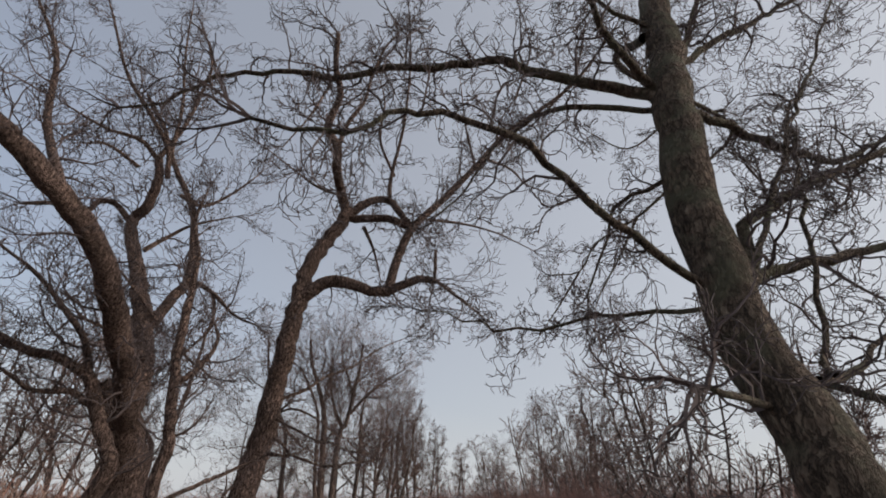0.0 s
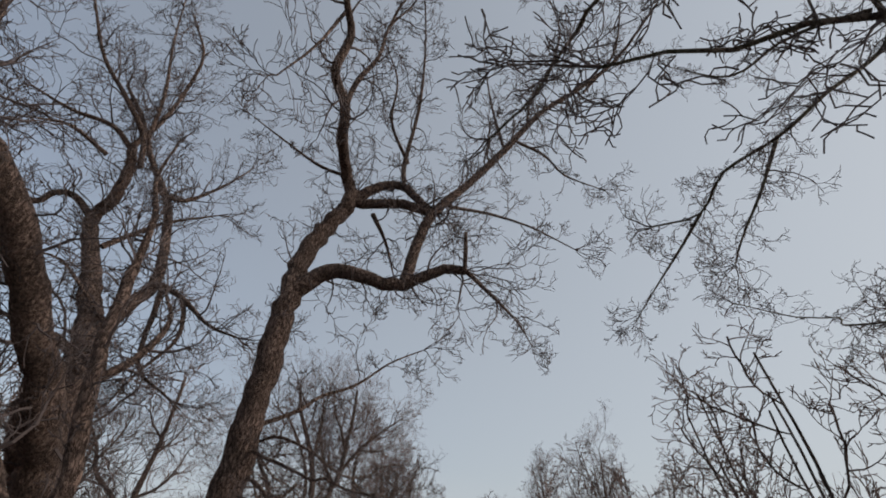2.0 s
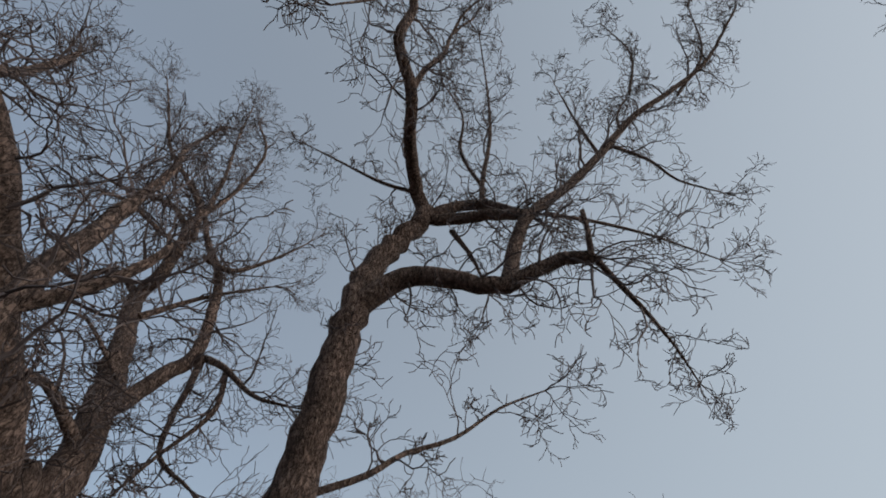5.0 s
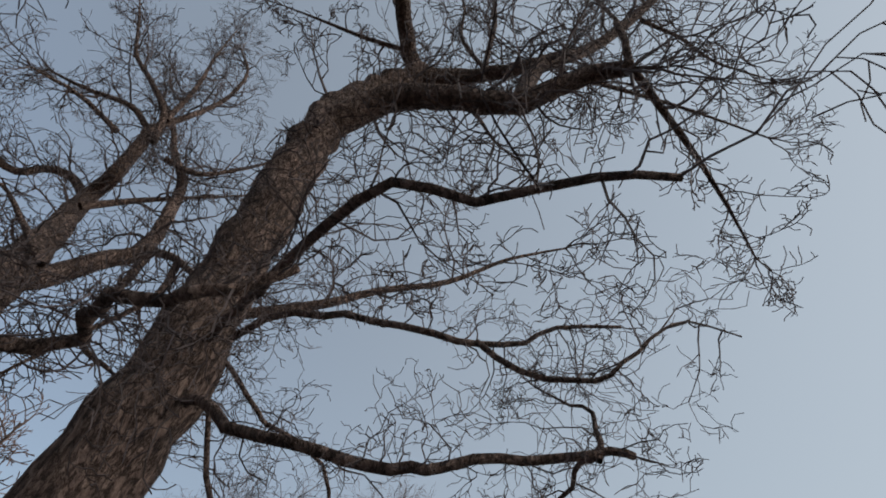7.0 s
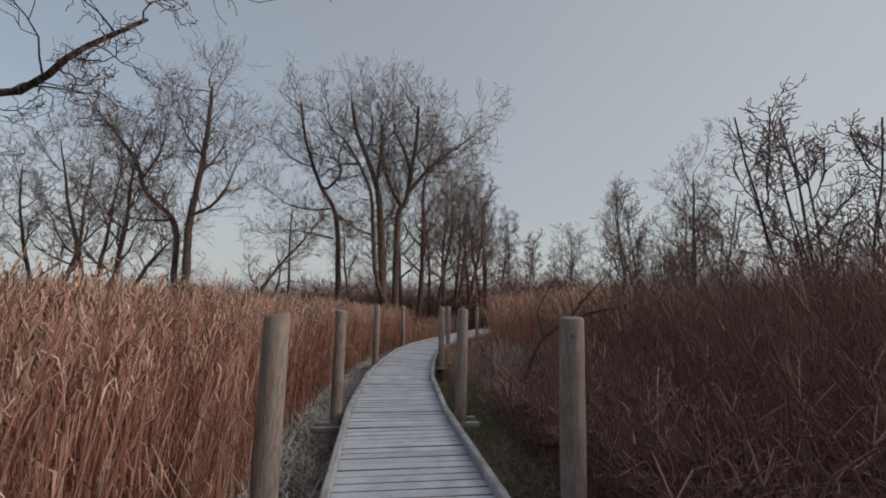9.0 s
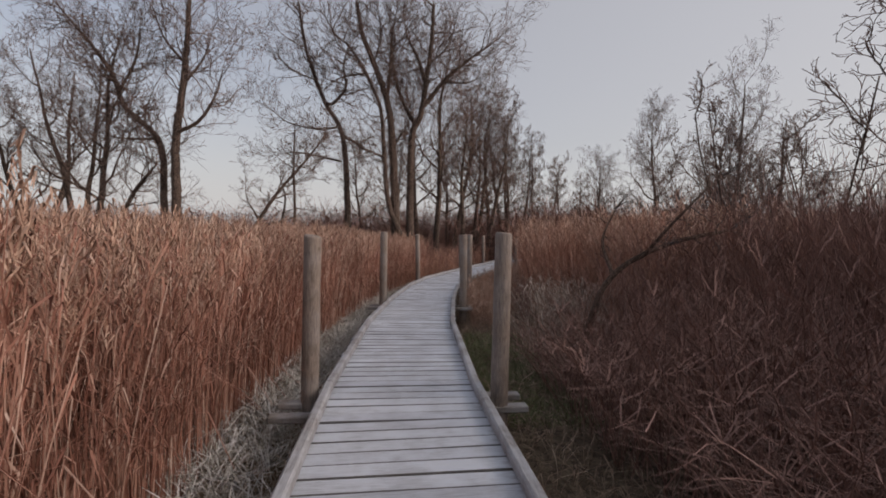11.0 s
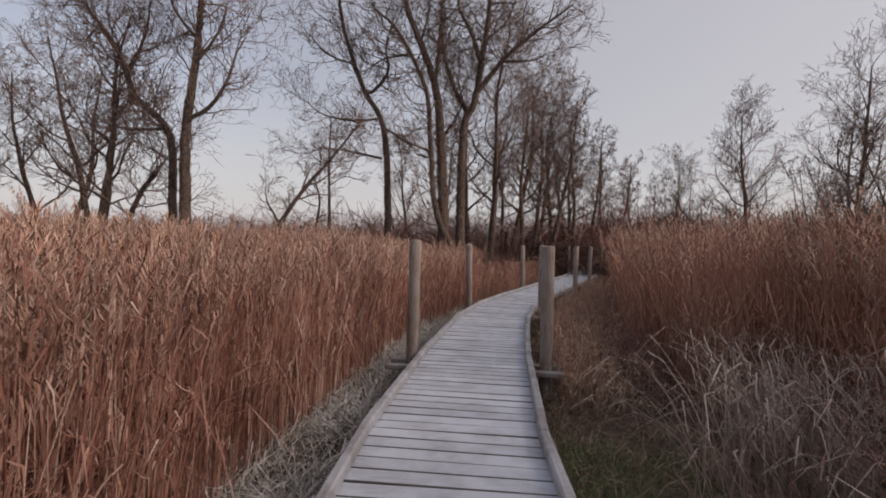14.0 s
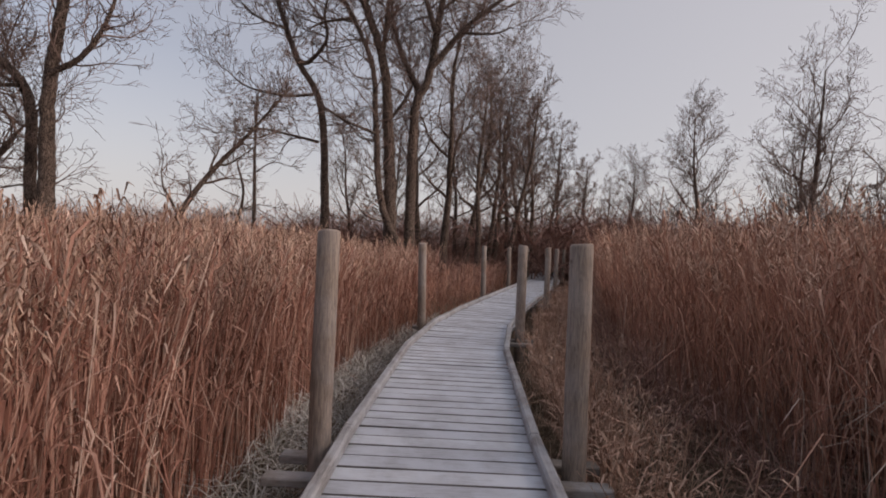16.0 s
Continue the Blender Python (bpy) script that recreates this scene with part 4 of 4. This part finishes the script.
for i, (x, y, size, turn) in enumerate([(6.2, 19.4, 1.25, 0), (8.8, 23.0, 1.5, 70), (6.0, 24.5, 1.15, 150), (7.8, 20.5, 1.3, 250), (4.7, 24.4, 0.62, 40), (5.5, 25.8, 0.7, 310), (7.6, 28.5, 1.2, 230), (10.5, 29.0, 1.3, 20), (9.4, 35.0, 1.2, 110), (13.0, 38.0, 1.3, 310), (7.0, 40.0, 1.0, 200), (15.5, 44.0, 1.4, 30),
                                         (-6.5, 14.6, 1.5, 30), (-9.5, 15.5, 1.7, 120), (-11.5, 13.5, 1.7, 300), (5.3, 10.8, 0.95, 80), (6.6, 12.6, 1.1, 140), (7.6, 10.0, 1.15, 10), (4.6, 8.6, 0.55, 200)]):
    far_tree("bare_shrub", "tall bare many-stemmed shrub", shrub[i % 2], x, y, turn, size, "shrubs in the marsh")

# ---- dead wood ----
for x, y, h, lean in ((-9.4, 40.0, 7.4, 0.05), (-10.3, 40.6, 4.9, -0.12)):
    snag = []
    limb(snag, "trunk", 0.10, 0.035, (x, y, GZ), (x + lean, y, GZ + h * 0.4), (x - lean, y + 0.1, GZ + h * 0.75), (x + lean, y, GZ + h))
    limb(snag, "limb", 0.03, 0.012, (x, y, GZ + h * 0.6), (x + 0.7, y + 0.1, GZ + h * 0.66), (x + 1.5, y, GZ + h * 0.64))
    limb(snag, "limb", 0.03, 0.012, (x, y, GZ + h * 0.72), (x - 0.6, y - 0.1, GZ + h * 0.77), (x - 1.2, y, GZ + h * 0.84))
    hero_tree("dead_snag", "thin upright dead trunk with a few bare side twigs", snag, BARK_FAR, 70, 1.0, 0.8, (2, 2), 0.05, 1.0, 0.006)


def fallen_wood(name, label, r0, r1, twigs, *pts):
    """A dead stem lying in the marsh, with a few bare side shoots."""
    root = thing(name, label, "dead wood", pts[0])
    rng = random.Random(71)
    path = smooth_path(pts, 0.08, r1 * 0.12, rng)
    m = len(path) - 1
    tb = Tubes()
    tb.add(path, [r0 + (r1 - r0) * i / m for i in range(m + 1)], 12, True, 0.14)
    part("stem", tb.mesh("stem", POST, True, pts[0]), root)
    for i in range(twigs):
        q = path[int(m * (0.3 + 0.65 * i / max(1, twigs)))]
        tw = Tubes()
        sprout(tw, rng, q, (rand_dir(rng) + Vector((0, 0, 0.8))).normalized(), rng.uniform(0.3, 0.6), r1 * 0.6, 1, 0.0, (3,), 0.4, 0.002)
        part("side_shoot", tw.mesh("side_shoot", POST, False, pts[0]), root)


fallen_wood("fallen_log", "weathered grey fallen log half sunk in dark scrub", 0.085, 0.06, 0, (3.7, 27.3, 0.25), (4.5, 27.2, 0.34), (5.6, 27.0, 0.36), (6.8, 26.9, 0.2))
fallen_wood("dead_branch", "pale bare dead branch lying over dark scrub", 0.022, 0.035, 4, (2.95, 25.9, 0.42), (3.5, 25.6, 0.28), (4.2, 25.3, 0.1), (4.9, 25.1, -0.2))

# ---- reeds, scrub and grass ----
rg = np.random.default_rng(3)
reed_templates = []
rr = random.Random(8)
for i in range(18):
    k = 3
    bx, by = rr.uniform(-0.1, 0.1), rr.uniform(-0.1, 0.1)
    path = [(bx * (j / k) ** 2, by * (j / k) ** 2, j / k) for j in range(k + 1)]
    pieces = [ribbon(path, [0.0031 - 0.0015 * j / k for j in range(k + 1)], i % 3 == 0)]
    for j in range(2 + i % 3):
        # a dry leaf that leaves the stem, rises and curls over
        z = rr.uniform(0.22, 0.93)
        a, ln = rr.uniform(0, 6.283), rr.uniform(0.04, 0.15)
        turn = rr.uniform(-1.2, 1.2)
        c = (bx * z * z, by * z * z)
        rise, drop = rr.uniform(0.05, 0.12), rr.uniform(-0.10, 0.06)
        q1 = (c[0] + math.cos(a) * ln * 0.35, c[1] + math.sin(a) * ln * 0.35, z + rise)
        q2 = (q1[0] + math.cos(a + turn) * ln * 0.4, q1[1] + math.sin(a + turn) * ln * 0.4, q1[2] + 0.3 * rise)
        q3 = (q2[0] + math.cos(a + 2 * turn) * ln * 0.35, q2[1] + math.sin(a + 2 * turn) * ln * 0.35, q2[2] + drop)
        pieces.append(ribbon([(c[0], c[1], z), q1, q2, q3], [0.002, 0.0042, 0.0044, 0.0008], False))
    reed_templates.append(join(*pieces))
for i in range(3):
    a = rr.uniform(0, 6.283)
    c, s_ = math.cos(a), math.sin(a)
    z = rr.uniform(0.45, 0.75)
    reed_templates.append(join(ribbon([(0, 0, 0), (c * 0.05, s_ * 0.05, z), (c * 0.3, s_ * 0.3, z + 0.05), (c * 0.55, s_ * 0.55, z - 0.12)], [0.0036, 0.0034, 0.003, 0.0015])))


def field(name, label, category, mat, templates, spots, height, lean, size=(0.8, 1.3)):
    k = len(spots)
    hs = height[0] + (height[1] - height[0]) * rg.random(k)
    if spots.shape[1] > 2:
        hs = hs * spots[:, 2]
    places = np.stack([spots[:, 0], spots[:, 1], np.full(k, GZ - 0.03), rg.uniform(0, 6.283, k), rg.normal(lean[0], lean[2], k), rg.normal(lean[1], lean[2], k), rg.uniform(*size, k), hs], 1)
    return tagged(new(name, scatter_mesh(name, mat, templates, places, rg)), label, category, "", "stuff")


def strip(count, y0, y1, side, near, far, power=1.6):
    """Spots beside the boardwalk, thicker towards it."""
    y = rg.uniform(y0, y1, count)
    u = near + (far - near) * rg.random(count) ** power
    lx = np.interp(y, [p[1] for p in LINE], [p[0] for p in LINE])
    return np.stack([lx + side * u, y], 1)


left = np.concatenate([strip(32000, 14.3, 33.0, -1, 1.55, 13.0, 1.7), strip(4500, 3.0, 14.4, -1, 3.3, 13.0, 1.0)])
wob = np.array([noise.noise(Vector((x * 0.8, y * 0.8, 1))) for x, y in left])
left = np.concatenate([left, ((0.94 + 0.12 * wob) * np.interp(left[:, 1], [14, 16.3, 18.5, 33], [1.10, 1.08, 1.0, 0.97]) * np.interp(np.interp(left[:, 1], [p[1] for p in LINE], [p[0] for p in LINE]) - left[:, 0], [1.5, 2.4, 4.6], [0.94, 1.0, 1.15]))[:, None]], 1)
field("reed_bed", "dense bed of tall dry russet reeds beside the boardwalk", "reeds", REED, reed_templates, left, (1.45, 2.0), (0.02, 0.0, 0.085), (0.8, 1.5))
plume_templates = []
for i in range(9):
    pieces = []
    a = rr.uniform(0, 6.283)
    nod = rr.uniform(0.02, 0.09)
    for j in range(11):
        u = j / 10
        z = 0.87 + 0.15 * u
        cx, cy = math.cos(a) * nod * u * u, math.sin(a) * nod * u * u
        b, w = rr.uniform(0, 6.283), rr.uniform(0.02, 0.045) * (1.1 - 0.7 * u)
        pieces.append(ribbon([(cx, cy, z), (cx + math.cos(b) * w * 0.6, cy + math.sin(b) * w * 0.6, z + 0.028), (cx + math.cos(b) * w + math.cos(a) * 0.02, cy + math.sin(b) * w + math.sin(a) * 0.02, z + 0.02 - rr.uniform(0, 0.025))], [0.0014, 0.0032, 0.0008], False))
    plume_templates.append(join(*pieces))
field("reed_plume", "soft feathery tan seed plumes on top of dry reeds", "reeds", PLUME, plume_templates, left[::3], (1.52, 2.08), (0.03, 0.0, 0.06), (1.0, 2.0))
inner = strip(1500, 30.0, 44.0, -1, 1.3, 6.0)
field("reed_patch", "low russet reeds further along the path", "reeds", REED_DARK, reed_templates, inner, (0.9, 1.3), (0.05, 0, 0.12), (1.1, 1.8))
right = np.concatenate([strip(15000, 24.5, 40.0, 1, 2.4, 14.0, 1.2), strip(2500, 21.5, 26.0, 1, 3.4, 9.0)])
field("reed_plume", "pale tan plumes over the dull reed bank", "reeds", PLUME, plume_templates, right[::3], (1.65, 2.35), (-0.03, 0, 0.1), (1.4, 2.6))
field("reed_bank", "bank of dull red-brown dry reeds beyond the scrub", "reeds", REED_DARK, reed_templates, right, (1.55, 2.3), (-0.03, 0, 0.14), (1.0, 1.6))

verge = np.concatenate([strip(2200, 27.0, 40.0, 1, 1.0, 3.4), strip(500, 24.6, 27.5, 1, 1.0, 1.7)])
field("verge_reeds", "low tawny dead reeds along the boardwalk edge", "reeds", PLUME, reed_templates, verge, (0.35, 0.85), (-0.03, 0, 0.2), (1.0, 1.6))

# tangled scrub
scrub_templates = []
for i in range(12):
    k = 4
    a = rr.uniform(0, 6.283)
    out = rr.uniform(0.1, 0.8)
    path = [(math.cos(a) * out * (j / k) ** 1.6, math.sin(a) * out * (j / k) ** 1.6, (j / k) * (1 - 0.25 * out * (j / k) ** 2)) for j in range(k + 1)]
    path = [path[0]] + [(x + rr.uniform(-0.07, 0.07), y + rr.uniform(-0.07, 0.07), z) for x, y, z in path[1:]]
    pieces = [ribbon(path, [0.0045 - 0.0032 * j / k for j in range(k + 1)])]
    for j in range(8):
        t = rr.uniform(0.3, 1.0)
        q = path[int(t * k)]
        b, ln = rr.uniform(0, 6.283), rr.uniform(0.10, 0.3)
        dz = rr.uniform(-0.06, 0.12)
        pieces.append(ribbon([q, (q[0] + math.cos(b) * ln * 0.5, q[1] + math.sin(b) * ln * 0.5, q[2] + dz * 0.8), (q[0] + math.cos(b) * ln, q[1] + math.sin(b) * ln, q[2] + dz)], [0.003, 0.0025, 0.001], False))
    scrub_templates.append(join(*pieces))
sp = np.concatenate([strip(9500, 13.2, 23.0, 1, 1.65, 8.5, 1.05), strip(1800, 2.0, 13.4, 1, 3.6, 9.0, 1.0)])
sp = sp[np.hypot(sp[:, 0] - 1.7, sp[:, 1] - 22.9) > 1.15]
hump = 0.52 + 0.78 * np.clip((sp[:, 0] - 1.7) / 2.6, 0, 1) + np.array([0.25 * noise.noise(Vector((x * 0.5, y * 0.5, 7))) for x, y in sp])
sp = np.concatenate([sp, hump[:, None]], 1)
field("bramble_scrub", "dense dark red-brown leafless scrub and brambles", "scrub", SCRUB, scrub_templates, sp, (1.7, 2.4), (-0.05, -0.02, 0.12), (0.9, 1.5))
bush = strip(2600, 22.0, 30.0, 1, 4.4, 10.0, 1.0)
field("red_scrub", "tall reddish bare scrub at the edge of the reed bank", "scrub", SCRUB, scrub_templates, bush, (1.8, 2.6), (0, 0, 0.12), (0.9, 1.5))
sp = strip(3500, 23.0, 34.0, 1, 2.0, 6.0, 1.0)
sp = sp[(np.hypot(sp[:, 0] - 2.3, sp[:, 1] - 24.2) > 1.1) & (np.hypot(sp[:, 0] - 1.7, sp[:, 1] - 23.2) > 1.0)]
field("low_scrub", "low dark tangle of dead stems", "scrub", SCRUB, scrub_templates, sp, (0.5, 1.1), (0, 0, 0.15), (0.8, 1.3))
sp = np.concatenate([np.stack([rg.uniform(-45, 60, 5500), rg.uniform(44, 74, 5500)], 1), np.stack([rg.uniform(3, 30, 1500), rg.uniform(42, 60, 1500)], 1)])
dark = np.stack([rg.uniform(-14, 12, 1100), rg.uniform(50, 60, 1100)], 1)
hedge = np.stack([rg.uniform(6.5, 40, 3000), rg.uniform(37, 46, 3000)], 1)
field("far_thicket", "far band of brown bare thicket under the trees", "thicket", SCRUB, scrub_templates, sp, (2.6, 4.8), (0, 0, 0.1), (7.0, 11.0))
sp = np.stack([rg.uniform(-22, 0, 2600), rg.uniform(36, 47, 2600)], 1)
field("thicket_hedge", "red-brown bare thicket closing the marsh", "thicket", SCRUB, scrub_templates, hedge, (2.5, 3.9), (0, 0, 0.1), (4.0, 6.5))
field("far_thicket", "dark belt of thicket at the far edge of the marsh", "thicket", SCRUB, scrub_templates, dark, (3.6, 5.2), (0, 0, 0.1), (6.0, 9.0))
field("wood_undergrowth", "brown undergrowth at the foot of the trees", "thicket", SCRUB, scrub_templates, sp, (1.0, 1.9), (0, 0, 0.1), (2.0, 3.0))

# pale arching canes over the scrub
cane_templates = []
for i in range(8):
    a = rr.uniform(0, 6.283)
    out = rr.uniform(0.3, 1.1)
    path = [(math.cos(a) * out * (j / 6) ** 1.8 + rr.uniform(-0.02, 0.02), math.sin(a) * out * (j / 6) ** 1.8, math.sin(j / 6 * 1.9) * 0.95 / math.sin(1.57)) for j in range(7)]
    cane_templates.append(join(ribbon(path, [0.0048, 0.0046, 0.0044, 0.004, 0.0035, 0.003, 0.0015])))
sp = np.concatenate([strip(80, 14.5, 23.0, 1, 2.0, 4.4, 1.0), strip(30, 23.0, 29.0, 1, 1.8, 4.0, 1.0)])
field("bramble_cane", "pale dry arching canes and stalks over dark scrub", "canes", TUSSOCK, cane_templates, sp, (0.8, 1.6), (0, 0, 0.15), (0.5, 0.9))

tussock = []
for i in range(9):
    a = rr.uniform(2.5, 4.1)
    out = rr.uniform(0.6, 1.5)
    path = [(math.cos(a) * out * (j / 5) ** 1.5, math.sin(a) * out * (j / 5) ** 1.5, math.sin(j / 5 * 2.1)) for j in range(6)]
    tussock.append(join(ribbon(path, [0.0055, 0.006, 0.0055, 0.005, 0.006, 0.002])))
sp = np.concatenate([rg.normal((2.6, 24.25), (0.22, 0.25), (120, 2)), rg.normal((2.05, 22.95), (0.36, 0.4), (320, 2))])
field("grass_tussock", "arching pale dry grass tussocks among dark scrub", "grass", TUSSOCK, tussock, sp, (0.55, 1.2), (-0.12, 0, 0.22), (0.45, 0.8))

# withered grass and litter
grass_templates = []
for i in range(10):
    a, b = rr.uniform(0, 6.283), rr.uniform(-0.6, 0.6)
    reach = rr.uniform(0.5, 1.6)
    path = [(0, 0, 0), (math.cos(a) * reach * 0.25, math.sin(a) * reach * 0.25, 0.65), (math.cos(a + b) * reach * 0.6, math.sin(a + b) * reach * 0.6, 0.9), (math.cos(a + b) * reach, math.sin(a + b) * reach, rr.uniform(0.2, 0.8))]
    grass_templates.append(join(ribbon(path, [0.006, 0.009, 0.007, 0.001], False)))
sp = np.concatenate([strip(16000, 13.0, 33.0, -1, 0.74, 1.85, 1.0), strip(4000, 2.0, 14.4, -1, 0.75, 3.4, 1.0)])
tuft = np.array([noise.noise(Vector((x * 3.1, y * 3.1, 4))) for x, y in sp])
field("brown_litter", "dark sodden leaf litter under frosted grass", "litter", LITTER, grass_templates, sp[tuft < -0.05][::2], (0.05, 0.16), (0, 0, 0.5), (0.2, 0.5))
sp = np.concatenate([sp, (0.8 + 0.9 * tuft)[:, None]], 1)[tuft > -0.08]
field("withered_grass", "pale flattened withered grass at the foot of the reeds", "grass", GRASS, grass_templates, sp, (0.12, 0.34), (0, 0, 0.5), (0.28, 0.62))
sp = np.concatenate([strip(14000, 13.0, 34.0, 1, 0.72, 3.2, 1.0), strip(4000, 2.0, 13.2, 1, 0.75, 3.6, 1.0)])
field("leaf_litter", "brown withered litter beside the boardwalk", "litter", LITTER, grass_templates, sp, (0.06, 0.3), (0, 0, 0.4), (0.2, 0.45))
sp = strip(4500, 19.8, 23.6, 1, 0.75, 1.9, 1.3)
field("green_grass", "short dull green grass beside the boardwalk", "grass", MOSS, grass_templates, sp, (0.1, 0.25), (0, 0, 0.3), (0.12, 0.25))


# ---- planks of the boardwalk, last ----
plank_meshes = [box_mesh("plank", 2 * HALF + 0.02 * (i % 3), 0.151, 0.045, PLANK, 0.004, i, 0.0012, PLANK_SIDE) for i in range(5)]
s, i = arc_at(0.5), 0
rest = bmesh.new()
while s < arc_at(62.0):
    p, t = on_line(s)
    m = pose(p.x, p.y, -0.021 + rngp.uniform(-0.003, 0.003), rngp.uniform(-0.3, 0.3), rngp.uniform(-0.3, 0.3), math.degrees(math.atan2(t.y, t.x)) - 90 + rngp.uniform(-0.4, 0.4))
    if 8.5 < p.y < 52:
        ob = part("plank", plank_meshes[i % 5], boardwalk)
        ob.matrix_local = m
    else:
        rest.from_mesh(plank_meshes[i % 5])
        rest.verts.ensure_lookup_table()
        bmesh.ops.transform(rest, matrix=m, verts=rest.verts[-len(plank_meshes[i % 5].vertices):])
    s += 0.162
    i += 1
rest_mesh = bpy.data.meshes.new("plank_stretch")
rest.to_mesh(rest_mesh)
rest.free()
rest_mesh.materials.append(PLANK)
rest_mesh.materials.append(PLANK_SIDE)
part("plank_stretch", rest_mesh, boardwalk, "", "stuff")
